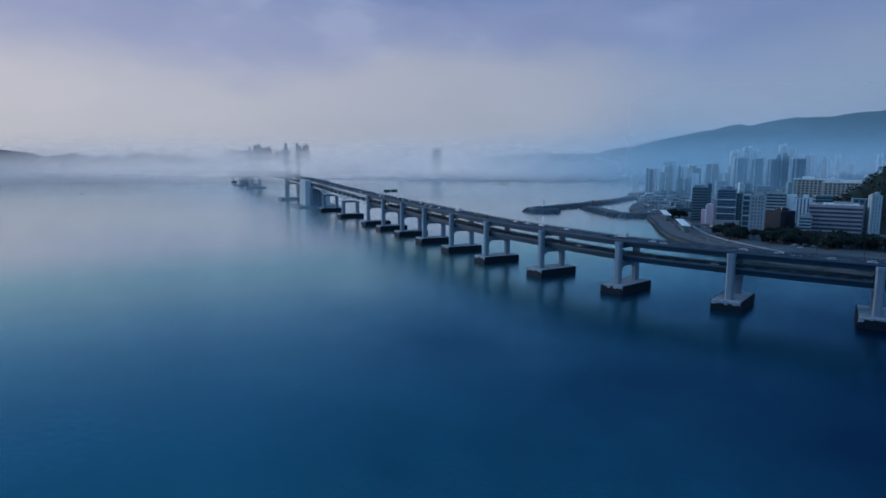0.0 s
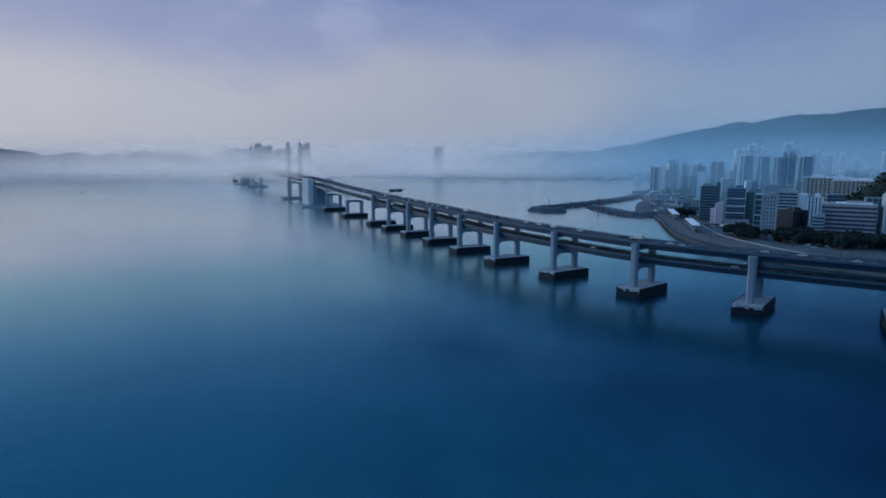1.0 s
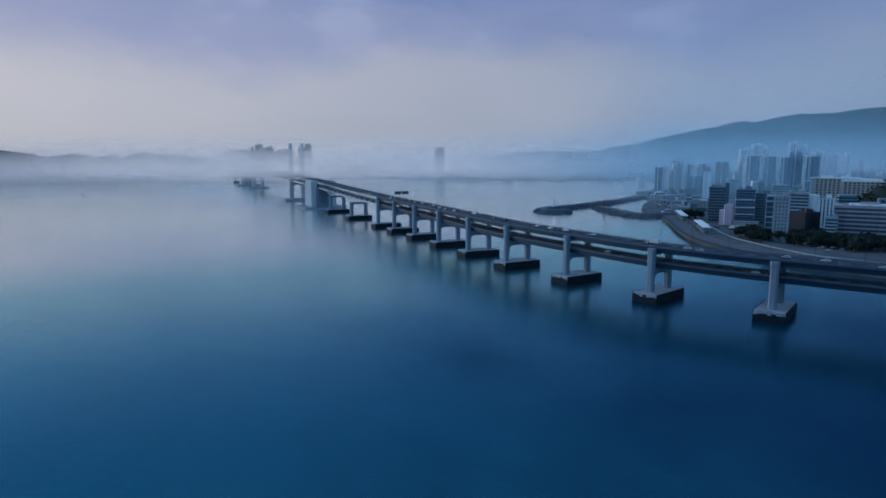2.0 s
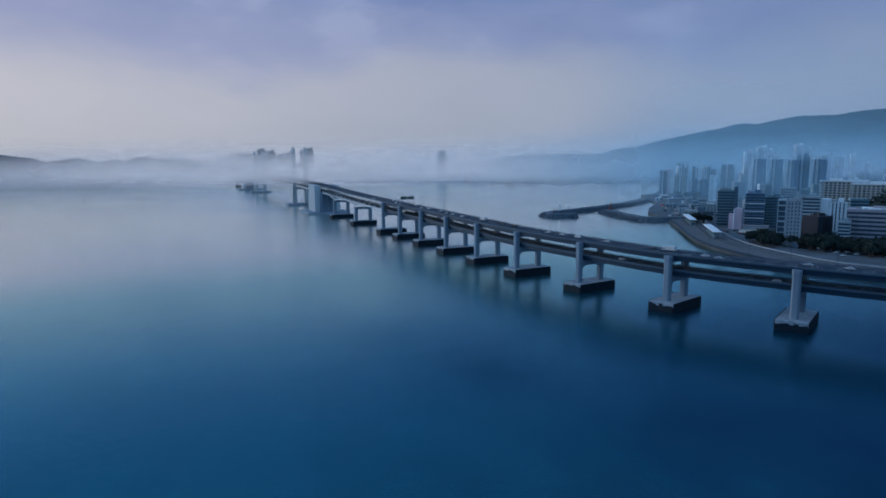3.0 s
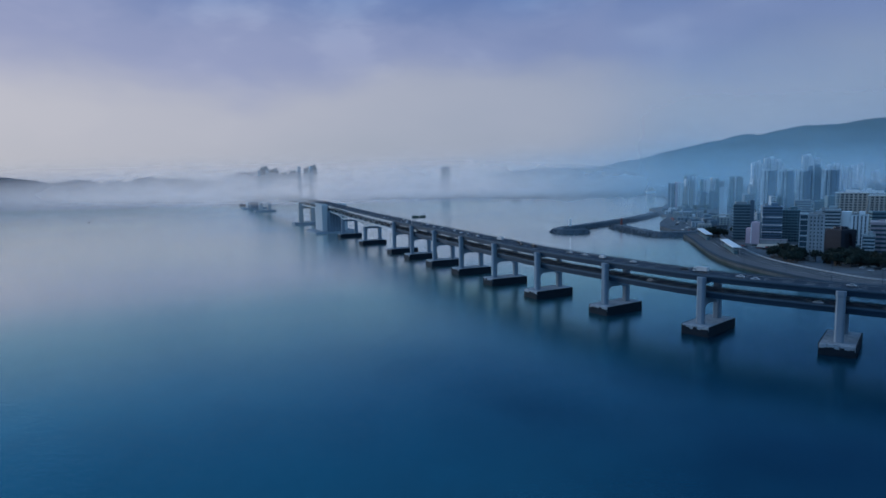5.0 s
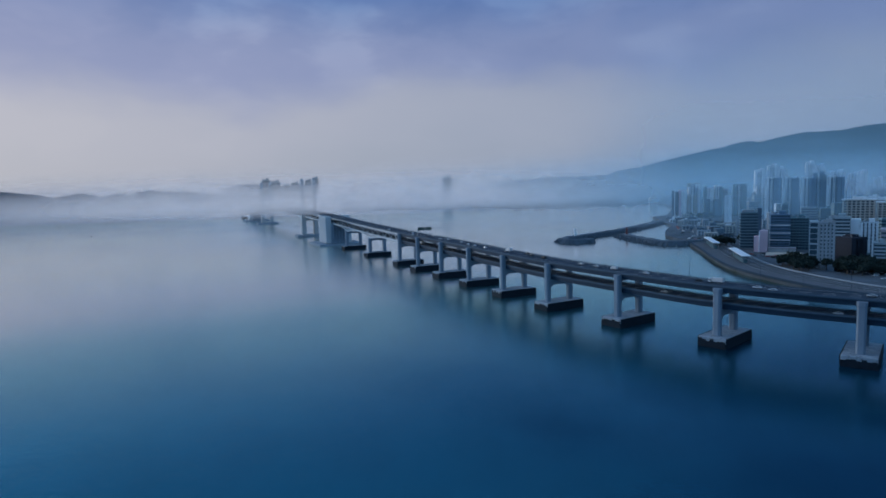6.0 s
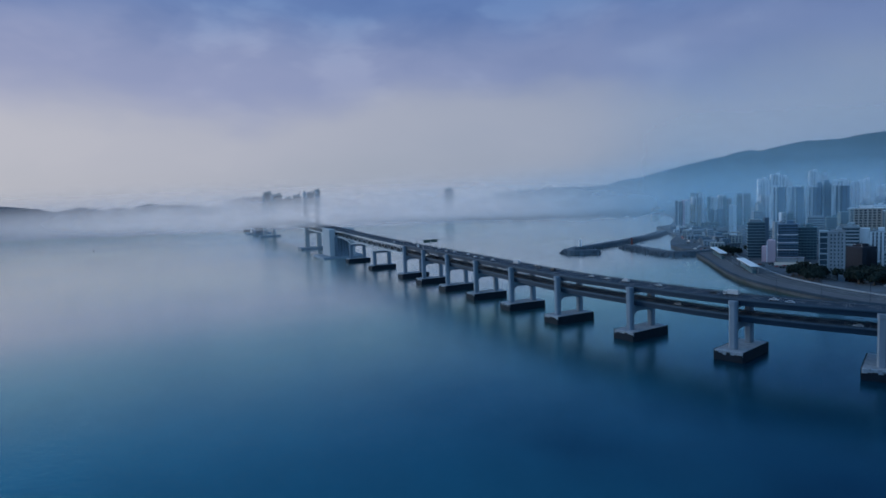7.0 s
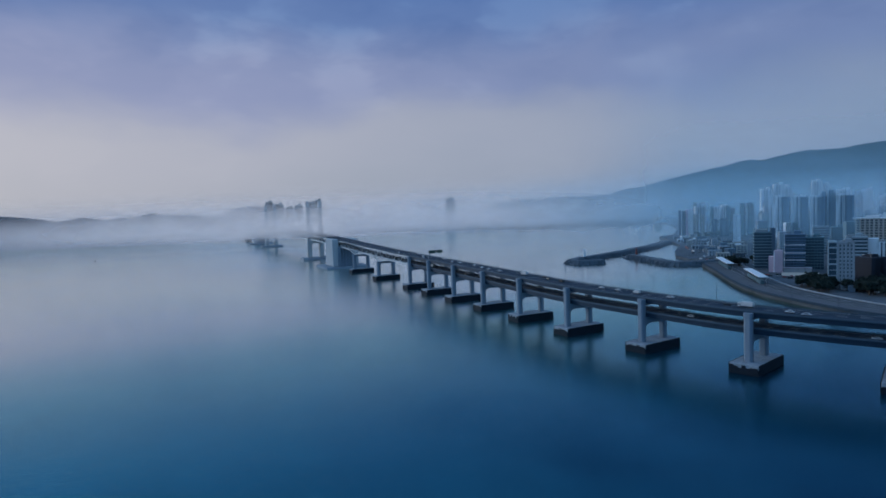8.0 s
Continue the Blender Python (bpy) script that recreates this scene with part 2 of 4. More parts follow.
GLASS = surface("window_glazing", (0.055, 0.080, 0.105), 0.2, 0.3, 0.2, 0.02)


# ---- mesh helpers ----
def mesh_of(bm, name, material):
    me = bpy.data.meshes.new(name)
    bm.normal_update()
    bm.to_mesh(me)
    bm.free()
    me.materials.append(material)
    return me


def part(name, bm, material, parent=None, label="", kind=""):
    """One bmesh as one mesh object, under a thing or a part."""
    ob = new(name, mesh_of(bm, name, material))
    if parent is not None:
        ob.parent = parent
    return tagged(ob, label, kind=kind)


def share(name, me, parent, m=None):
    ob = new(name, me)
    ob.parent = parent
    if m is not None:
        ob.matrix_basis = m
    return ob


def thing(name, label, category, m=None, group="", kind=""):
    ob = new(name)
    ob.empty_display_size = 2
    if m is not None:
        ob.matrix_basis = m
    return tagged(ob, label, category, group, kind)


def box(bm, cx, cy, z0, w, d, h, rot=0.0, top=1.0, bevel=0.0):
    """A box standing on z0, w by d by h, turned by rot degrees, its top scaled."""
    r = radians(rot)
    c, s = math.cos(r), math.sin(r)
    vs = []
    for z, k in ((z0, 1.0), (z0 + h, top)):
        for x, y in ((-1, -1), (1, -1), (1, 1), (-1, 1)):
            x, y = x * w / 2 * k, y * d / 2 * k
            vs.append(bm.verts.new((cx + x * c - y * s, cy + x * s + y * c, z)))
    fs = [(3, 2, 1, 0), (4, 5, 6, 7), (0, 1, 5, 4), (1, 2, 6, 5), (2, 3, 7, 6), (3, 0, 4, 7)]
    made = [bm.faces.new([vs[i] for i in f]) for f in fs]
    if bevel:
        edges = list({e for f in made for e in f.edges})
        bmesh.ops.bevel(bm, geom=edges, offset=bevel, segments=1, affect="EDGES")
    return vs


def bar(bm, p, q, w, h=None):
    """A square bar from p to q."""
    p, q = Vector(p), Vector(q)
    d = (q - p).normalized()
    side = d.cross(Vector((0, 0, 1)))
    side = side.normalized() if side.length > 1e-3 else Vector((1, 0, 0))
    up = side.cross(d)
    h = h or w
    ring = [[bm.verts.new(o + side * a * w / 2 + up * b * h / 2) for a, b in ((-1, -1), (1, -1), (1, 1), (-1, 1))] for o in (p, q)]
    bm.faces.new(ring[0][::-1])
    bm.faces.new(ring[1])
    for i in range(4):
        j = (i + 1) % 4
        bm.faces.new((ring[0][i], ring[0][j], ring[1][j], ring[1][i]))


def prism(bm, pts, z0, z1):
    lo = [bm.verts.new((x, y, z0)) for x, y in pts]
    hi = [bm.verts.new((x, y, z1)) for x, y in pts]
    bm.faces.new(lo[::-1])
    top = bm.faces.new(hi)
    n = len(pts)
    for i in range(n):
        j = (i + 1) % n
        bm.faces.new((lo[i], lo[j], hi[j], hi[i]))
    return top


def sweep(bm, stations, outline):
    """Sweeps a closed outline of (offset, height) along stations of (place, right)."""
    rings = [[bm.verts.new((p.x + r.x * o, p.y + r.y * o, p.z + z)) for o, z in outline] for p, r in stations]
    n = len(outline)
    for a, b in zip(rings, rings[1:]):
        for i in range(n):
            j = (i + 1) % n
            bm.faces.new((a[i], a[j], b[j], b[i]))
    bm.faces.new(rings[0])
    bm.faces.new(rings[-1][::-1])
    bmesh.ops.recalc_face_normals(bm, faces=bm.faces[:])


def column(bm, cx, cy, z0, z1, w, rot, chamfer=0.28, flare=0.0):
    """A chamfered square column; flare widens its head."""
    r = radians(rot)
    c, s = math.cos(r), math.sin(r)
    h, k = w / 2, w / 2 * (1 - 2 * chamfer)
    shape = [(-k, -h), (k, -h), (h, -k), (h, k), (k, h), (-k, h), (-h, k), (-h, -k)]
    levels = [(z0, 1.0), (z1, 1.0)] if not flare else [(z0, 1.0), (z1 - 3.0, 1.0), (z1 - 1.8, 1 + flare), (z1, 1 + flare)]
    rings = [[bm.verts.new((cx + (x * c - y * s) * f, cy + (x * s + y * c) * f, z)) for x, y in shape] for z, f in levels]
    bm.faces.new(rings[0][::-1])
    bm.faces.new(rings[-1])
    for a, b in zip(rings, rings[1:]):
        for i in range(8):
            j = (i + 1) % 8
            bm.faces.new((a[i], a[j], b[j], b[i]))


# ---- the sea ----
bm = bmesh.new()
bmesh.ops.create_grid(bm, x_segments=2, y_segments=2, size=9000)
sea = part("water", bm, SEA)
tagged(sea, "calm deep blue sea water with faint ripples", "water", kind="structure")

# ---- the bridge's line: the seaward column of each pier, and the height of the upper road ----
DIR = Vector((-0.413, 0.911))
SEAWARD = [(434, 196, 29.5), (367, 209, 29.8), (303, 231, 30.2), (242.5, 264, 30.7), (187, 302, 31.3), (137.5, 345, 32.0), (98.7, 400, 32.6), (64, 456.5, 33.3), (37.3, 513, 34.0),
           (12, 570, 34.7), (-13, 626, 35.4), (-38, 680, 36.1), (-61, 731, 36.9), (-106.5, 829, 39.0), (-151.5, 929, 41.6)]
HALF = 9.9


def heading(i):
    a = Vector(SEAWARD[max(i - 1, 0)][:2])
    b = Vector(SEAWARD[min(i + 1, len(SEAWARD) - 1)][:2])
    return (b - a).normalized()


PIERS = []
for i, (x, y, z) in enumerate(SEAWARD):
    d = heading(i)
    PIERS.append(Vector((x + d.y * HALF, y - d.x * HALF, z)))
last = PIERS[-1]
for s, z in ((105, 44.6), (290, 47.5), (460, 49.0), (630, 49.0), (790, 47.0), (990, 42.0), (1200, 37.0), (1420, 32.0)):
    PIERS.append(Vector((last.x + DIR.x * s, last.y + DIR.y * s, z)))


def along(u):
    """Place and rightward direction on the centre line at pier number u (between piers too)."""
    def spot(u):
        i = max(0, min(int(math.floor(u)), len(PIERS) - 2))
        f = u - i
        p0, p1, p2, p3 = (PIERS[max(0, min(k, len(PIERS) - 1))] for k in (i - 1, i, i + 1, i + 2))
        m1, m2 = (p2 - p0) / 2, (p3 - p1) / 2
        L = (p2 - p1).length
        if m1.length > 1e-6:
            m1 = m1.normalized() * L
        if m2.length > 1e-6:
            m2 = m2.normalized() * L
        return (2 * f**3 - 3 * f**2 + 1) * p1 + (f**3 - 2 * f**2 + f) * m1 + (-2 * f**3 + 3 * f**2) * p2 + (f**3 - f**2) * m2
    p = spot(u)
    d = (spot(u + 0.01) - spot(u - 0.01)).to_2d().normalized()
    return p, Vector((d.y, -d.x, 0))


LOWER = -9.0     # the lower road below the upper one
FIRST_TRUSS = 12  # from this pier on, the roads are carried by trusses
bridge = thing("bridge", "long grey double-deck road bridge on concrete portal piers in the sea", "bridge")


def build_span(i):
    n = 8
    st = [along(i + k / n) for k in range(n + 1)]
    truss = i >= FIRST_TRUSS
    depth = 1.6 if truss else 3.0
    for name, dz, half in (("upper_deck", 0.0, 9.4), ("lower_deck", LOWER, 8.0)):
        bm = bmesh.new()
        sweep(bm, [(p + Vector((0, 0, dz)), r) for p, r in st],
              [(-half, -0.05), (half, -0.05), (half, -0.55), (half - 0.55, -0.75), (half - 0.8, -depth), (-half + 0.8, -depth), (-half + 0.55, -0.75), (-half, -0.55)])
        deck = part(name, bm, STEEL, bridge, "dark painted steel box girder")
        bm = bmesh.new()
        sweep(bm, [(p + Vector((0, 0, dz)), r) for p, r in st], [(-half + 0.45, -0.02), (half - 0.45, -0.02), (half - 0.45, 0.05), (-half + 0.45, 0.05)])
        part("roadway", bm, ASPHALT, deck, "grey asphalt carriageway")
        for side in (-1, 1):
            bm = bmesh.new()
            o = side * (half - 0.22)
            sweep(bm, [(p + Vector((0, 0, dz)), r) for p, r in st], [(o - 0.2, -0.04), (o + 0.2, -0.04), (o + 0.16, 0.6), (o - 0.16, 0.6)])
            for zr in (0.80, 1.05):
                sweep(bm, [(p + Vector((0, 0, dz)), r) for p, r in st], [(o - 0.06, zr), (o + 0.06, zr), (o + 0.06, zr + 0.1), (o - 0.06, zr + 0.1)])
            for k in range(0, 4 * n):
                p, r = along(i + k / (4 * n))
                box(bm, p.x + r.x * o, p.y + r.y * o, p.z + dz + 0.55, 0.12, 0.12, 0.55)
            part("parapet", bm, PARAPET, deck, "concrete parapet with metal rails")
        bm = bmesh.new()
        for o in (-half + 1.1, half - 1.1):
            sweep(bm, [(p + Vector((0, 0, dz)), r) for p, r in st], [(o - 0.1, 0.052), (o + 0.1, 0.052), (o + 0.1, 0.07), (o - 0.1, 0.07)])
        steps = max(4, int((PIERS[i + 1] - PIERS[i]).length / 10))
        for o in (-3.5, 0.0, 3.5):
            for k in range(steps):
                a, ra = along(i + (k + 0.1) / steps)
                b, rb = along(i + (k + 0.6) / steps)
                sweep(bm, [(a + Vector((0, 0, dz)), ra), (b + Vector((0, 0, dz)), rb)], [(o - 0.09, 0.052), (o + 0.09, 0.052), (o + 0.09, 0.07), (o - 0.09, 0.07)])
        part("lane_marking", bm, PAINT, deck, "white painted lane lines")
    if truss:
        for side in (-1, 1):
            bm = bmesh.new()
            o = side * 8.7
            length = (PIERS[i + 1] - PIERS[i]).length
            m = max(8, 2 * int(length / 20))
            tops, lows = [], []
            for k in range(m + 1):
                f = k / m
                p, r = along(i + f)
                p = p + r * o
                haunch = 5.0 * (abs(2 * f - 1) ** 2.2) if FIRST_TRUSS <= i < FIRST_TRUSS + 3 else 0.0
                if i == FIRST_TRUSS and f < 0.5:
                    haunch *= 0.0
                tops.append(p + Vector((0, 0, -0.9)))
                lows.append(p + Vector((0, 0, LOWER - 1.2 - haunch)))
            mid = [p + Vector((0, 0, -0.9 + LOWER + 0.6)) for p in (along(i + k / m)[0] + along(i + k / m)[1] * o for k in range(m + 1))]
            for k in range(m):
                bar(bm, tops[k], tops[k + 1], 0.9, 1.1)
                bar(bm, lows[k], lows[k + 1], 0.9, 1.1)
                bar(bm, mid[k], mid[k + 1], 0.6, 0.8)
                a, b = (tops[k], mid[k + 1]) if k % 2 == 0 else (mid[k], tops[k + 1])
                bar(bm, a, b, 0.55)
                if (lows[k] - mid[k]).length > 2.0 or (lows[k + 1] - mid[k + 1]).length > 2.0:
                    bar(bm, mid[k], lows[k], 0.5)
                    bar(bm, *((mid[k], lows[k + 1]) if k % 2 == 0 else (lows[k], mid[k + 1])), 0.45)
            part("truss", bm, TRUSS, bridge, "pale painted steel side truss")


for i in range(len(PIERS) - 1):
    build_span(i)


def build_pier(i):
    p, r = along(i)
    rot = math.degrees(math.atan2(r.y, r.x))
    truss = i >= FIRST_TRUSS + 1
    top = p.z - 0.5 if not truss else p.z + LOWER - 6.6
    beam_z = p.z + LOWER - 3.0 if not truss else top
    bm = bmesh.new()
    if not truss:
        # the beam under the lower road, haunched towards the columns
        h = 4.2
        outline = [(-HALF, 0), (HALF, 0), (HALF, -h - 1.2), (HALF - 2.6, -h - 1.2), (HALF - 4.6, -h + 0.3), (-HALF + 4.6, -h + 0.3), (-HALF + 2.6, -h - 1.2), (-HALF, -h - 1.2)]
    else:
        outline = [(-HALF - 1.5, 0), (HALF + 1.5, 0), (HALF + 1.5, -3.6), (HALF - 2.4, -3.6), (HALF - 3.6, -2.6), (-HALF + 3.6, -2.6), (-HALF + 2.4, -3.6), (-HALF - 1.5, -3.6)]
    t = Vector((-r.y, r.x, 0))
    half_t = 1.45
    sides = [[bm.verts.new((p.x + r.x * o + t.x * s * half_t, p.y + r.y * o + t.y * s * half_t, beam_z + z)) for o, z in outline] for s in (-1, 1)]
    bm.faces.new(sides[0])
    bm.faces.new(sides[1][::-1])
    for k in range(8):
        j = (k + 1) % 8
        bm.faces.new((sides[0][k], sides[1][k], sides[1][j], sides[0][j]))
    if not truss:
        box(bm, p.x, p.y, p.z - 4.6, 2 * HALF - 3, 2.4, 1.7, rot)
    bmesh.ops.recalc_face_normals(bm, faces=bm.faces[:])
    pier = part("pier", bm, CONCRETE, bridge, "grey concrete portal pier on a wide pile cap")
    cap_top = 5.6
    for s in (-1, 1):
        bm = bmesh.new()
        column(bm, p.x + r.x * HALF * s, p.y + r.y * HALF * s, cap_top - 0.2, top - 0.02 if truss else top, 4.0 if not truss else 4.6, rot, 0.2, 0.0 if truss else 0.12)
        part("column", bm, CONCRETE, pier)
    bm = bmesh.new()
    box(bm, p.x, p.y, 2.6, 32.5, 15.0, cap_top - 2.6, rot, bevel=0.25)
    part("pile_cap", bm, CAP, pier, "pale concrete pile cap")
    for s in (-1, 1):
        bm = bmesh.new()
        q = p + t * s * 7.62
        box(bm, q.x, q.y, 0.6, 32.0, 0.6, 4.9, rot)
        part("fender_panel", bm, FENDER, pier, "dark timber fender panel")
    for s in (-1, 1):
        g = random.Random(i * 2 + s)
        for k in range(7):
            bm = bmesh.new()
            q = p + r * s * 16.36 + t * (-6.3 + 2.1 * k)
            box(bm, q.x, q.y, 0.6, 0.5, 2.1, g.uniform(2.7, 4.3), rot)
            part("fender_board", bm, FENDER, pier)
    bm = bmesh.new()
    box(bm, p.x, p.y, -2.5, 32.9, 15.4, 5.4, rot)
    part("fender_skirt", bm, FENDER, pier, "dark wet skirt at the waterline")


ANCHOR_AT, TOWER_AT, MID_AT, TOWER2_AT = 15, 16, 17, 19
for i in range(len(SEAWARD)):
    build_pier(i)


# ---- the anchorages and towers of the suspension span ----
def frame_at(i, s=0.0):
    p, r = along(i)
    return p, r, Vector((-r.y, r.x, 0)), math.degrees(math.atan2(r.y, r.x))


def build_anchorage(i, width, length):
    p, r, t, rot = frame_at(i)
    bm = bmesh.new()
    # block and buttresses take a darker concrete than the walls, painting in their shade
    box(bm, p.x, p.y, 3.0, width * 0.56, length, p.z + LOWER - 5.0, rot, top=0.94, bevel=0.6)
    block = part("anchorage", bm, CONCRETE, bridge, "concrete anchorage block coloured dark as in shade, with wing walls coloured pale as lit")
    for s in (-1, 1):
        bm = bmesh.new()
        q = p + r * s * (HALF + 5.4)
        box(bm, q.x, q.y, 2.9, 11.0, length * 0.9, p.z - 2.2, rot, top=0.9, bevel=0.8)
        part("wing_wall", bm, ANCHOR_LIT, block)
    bm = bmesh.new()
    box(bm, p.x, p.y, -2.5, width + 22, length + 18, 5.5, rot, bevel=0.4)
    part("footing", bm, CAP, block, "broad concrete footing slab")
    bm = bmesh.new()
    for k in range(5):
        o = -width * 0.2 + k * width * 0.1
        box(bm, p.x + r.x * o - t.x * (length / 2 - 0.5), p.y + r.y * o - t.y * (length / 2 - 0.5), 9, 1.2, 3.4, p.z - 18, rot)
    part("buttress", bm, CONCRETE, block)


def build_tower(i):
    p, r, t, rot = frame_at(i)
    H = 106.0
    bm = bmesh.new()
    # crossbeams: below the road, arched, and near the head
    for z, h in ((p.z + LOWER - 8.0, 5.0), (p.z + 26, 4.0)):
        box(bm, p.x, p.y, z, 2 * HALF + 5, 4.0, h, rot)
    for s in (-1, 1):
        for k in range(5):
            o = s * (HALF + 0.5 - k * 1.3)
            box(bm, p.x + r.x * o, p.y + r.y * o, p.z + LOWER - 8.0 - (5 - k) ** 1.6 * 0.55, 1.5, 3.6, (5 - k) ** 1.6 * 0.55 + 0.2, rot)
    tower = part("tower", bm, TOWER, bridge, "grey suspension tower rising out of the mist")
    for s in (-1, 1):
        bm = bmesh.new()
        q = p + r * (HALF + 1.2) * s
        box(bm, q.x, q.y, 4.0, 8.6, 10.0, H - 4.0, rot, top=0.74, bevel=0.5)
        box(bm, q.x, q.y, H - 0.2, 4.8, 6.0, 3.0, rot, top=0.7)
        part("leg", bm, TOWER, tower)
    bm = bmesh.new()
    box(bm, p.x, p.y, -2.5, 52, 30, 7.0, rot, bevel=0.5)
    part("caisson", bm, CAP, tower, "wide concrete caisson")


build_anchorage(ANCHOR_AT, 46, 52)
build_anchorage(20, 46, 52)
build_tower(TOWER_AT)
build_tower(TOWER2_AT)
for i in (21, 22):
    build_pier(i)


# ---- lamp posts, gantry and cars on the bridge ----
def build_street_lamp(m, group):
    lamp = thing("street_lamp", "slim grey steel street lamp on the bridge parapet", "street lamp", m, group)
    bm = bmesh.new()
    bmesh.ops.create_cone(bm, segments=6, radius1=0.12, radius2=0.07, depth=11, cap_ends=True, matrix=Matrix.Translation((0, 0, 5.5)))
    part("post", bm, STEEL, lamp)
    bm = bmesh.new()
    bar(bm, (0, 0, 10.9), (-2.2, 0, 11.6), 0.12)
    part("arm", bm, STEEL, lamp)
    bm = bmesh.new()
    box(bm, -2.6, 0, 11.5, 1.0, 0.4, 0.22)
    part("lamp_head", bm, STEEL, lamp)
    return lamp


lamp_first = None
for i in range(2, 15):
    for f in (0.1, 0.43, 0.77):
        p, r = along(i + f)
        q = p + r * 9.75
        m = Matrix.Translation((q.x, q.y, q.z - 0.3)) @ Matrix.Rotation(math.atan2(r.y, r.x), 4, "Z")
        lamp_first = build_street_lamp(m, "street lamps along the bridge") if lamp_first is None else copy_thing(lamp_first, m)

SIGN = surface("sign_panel", (0.045, 0.085, 0.075), 0.5, 0.1, 0.4)
p, r = along(11.05)
rz = math.atan2(r.y, r.x)
gantry = thing("sign_gantry", "grey steel sign gantry with dark green panels over the upper road", "sign", Matrix.Translation((p.x, p.y, p.z)) @ Matrix.Rotation(rz, 4, "Z"))
for s in (-1, 1):
    bm = bmesh.new()
    box(bm, s * 8.4, 0, -0.1, 0.5, 0.5, 9.2)
    part("post", bm, RAIL, gantry)
bm = bmesh.new()
for z in (7.2, 8.8):
    bar(bm, (-8.4, 0, z), (8.4, 0, z), 0.3)
for k in range(12):
    x = -8.4 + k * 1.4
    bar(bm, (x, 0, 7.2 if k % 2 else 8.8), (x + 1.4, 0, 8.8 if k % 2 else 7.2), 0.14)
part("cross_beam", bm, RAIL, gantry)
for x, w in ((-4.0, 7.4), (4.2, 7.0)):
    bm = bmesh.new()
    box(bm, x, -0.35, 6.4, w, 0.15, 3.4)
    part("sign_panel", bm, SIGN, gantry, "dark green road sign panel")


def build_vehicle(kind, m, paint, label):
    L, W, H = {"car": (4.4, 1.8, 1.45), "van": (5.2, 1.95, 2.1), "truck": (8.5, 2.4, 3.2)}[kind]
    car = thing(kind, label, kind, m, "vehicles")
    bm = bmesh.new()
    if kind == "car":
        box(bm, 0, 0, 0.35, W, L, 0.6, bevel=0.15)
        box(bm, 0, -0.2, 0.95, W * 0.9, L * 0.52, 0.55, top=0.82, bevel=0.08)
    elif kind == "van":
        box(bm, 0, -0.3, 0.4, W, L * 0.86, H - 0.4, top=0.94, bevel=0.15)
        box(bm, 0, L * 0.41, 0.4, W, L * 0.2, 0.9, bevel=0.12)
    else:
        box(bm, 0, -1.0, 0.9, W, L * 0.74, H - 0.9, bevel=0.08)
        box(bm, 0, L * 0.40, 0.5, W * 0.95, L * 0.2, 2.0, bevel=0.15)
    body = part("body", bm, paint, car)
    bm = bmesh.new()
    if kind == "car":
        box(bm, 0, -0.2, 1.0, W * 0.93, L * 0.44, 0.36, top=0.88)
    else:
        box(bm, 0, L * 0.40, 1.35, W * 0.97, L * 0.16, 0.6)
    part("glazing", bm, GLASS, car)
    for sx in (-1, 1):
        for sy in (-1, 1):
            bm = bmesh.new()
            bmesh.ops.create_cone(bm, segments=10, radius1=0.33, radius2=0.33, depth=0.22, cap_ends=True,
                                  matrix=Matrix.Translation((sx * (W / 2 - 0.1), sy * L * 0.31, 0.33)) @ Matrix.Rotation(radians(90), 4, "Y"))
            part("wheel", bm, TYRE, car)
    return car


TYRE = surface("tyre_rubber", (0.02, 0.02, 0.02), 0.8, 0.2, 2.0)
CAR_PAINTS = [(surface("car_paint_white", (0.50, 0.51, 0.52), 0.3, 0.03), "white"), (surface("car_paint_silver", (0.45, 0.46, 0.47), 0.3, 0.05, metal=0.4), "silver"),
              (surface("car_paint_dark", (0.03, 0.032, 0.036), 0.3, 0.1), "dark grey"), (surface("car_paint_red", (0.30, 0.05, 0.04), 0.35, 0.1), "red")]
masters = {}


def vehicle(kind, paint, m, where):
    key = (kind, paint)
    col = CAR_PAINTS[paint]
    if key not in masters:
        masters[key] = build_vehicle(kind, m, col[0], f"{col[1]} {kind} {where}")
        return masters[key]
    c = copy_thing(masters[key], m)
    return tagged(c, f"{col[1]} {kind} {where}")


rng = random.Random(4)
for k in range(34):
    u = 3.0 + 9.5 * (k + rng.random() * 0.8) / 34
    lane = rng.choice((-5.2, -1.75, 1.75, 5.2))
    lower = k % 5 == 4
    p, r = along(u)
    q = p + r * (lane * (0.85 if lower else 1)) + Vector((0, 0, (LOWER if lower else 0) + 0.07))
    kind = "truck" if k % 11 == 7 else rng.choice(("car", "car", "car", "car", "van"))
    m = Matrix.Translation(q) @ Matrix.Rotation(math.atan2(r.y, r.x), 4, "Z")
    vehicle(kind, rng.choice((0, 0, 0, 1, 2, 2, 1)) if kind != "truck" else 0, m, "driving on the bridge road")


# ---- land, harbour and breakwaters ----
SHORE = [(1400, 250), (760, 300), (470, 350), (345, 385), (312, 425), (285, 465), (271, 520), (265, 580), (268, 625), (281, 690), (300, 765), (314, 838), (342, 862),
         (322, 908), (326, 965), (352, 1040), (402, 1150), (432, 1300), (455, 1415), (505, 1468), (600, 1700), (690, 1990), (700, 2300), (4200, 2300), (4200, 250)]
bm = bmesh.new()
prism(bm, SHORE, -3.0, 4.0)
ground = part("ground", bm, QUAY)
tagged(ground, "grey paved harbour land behind a low sea wall", "ground", kind="structure")


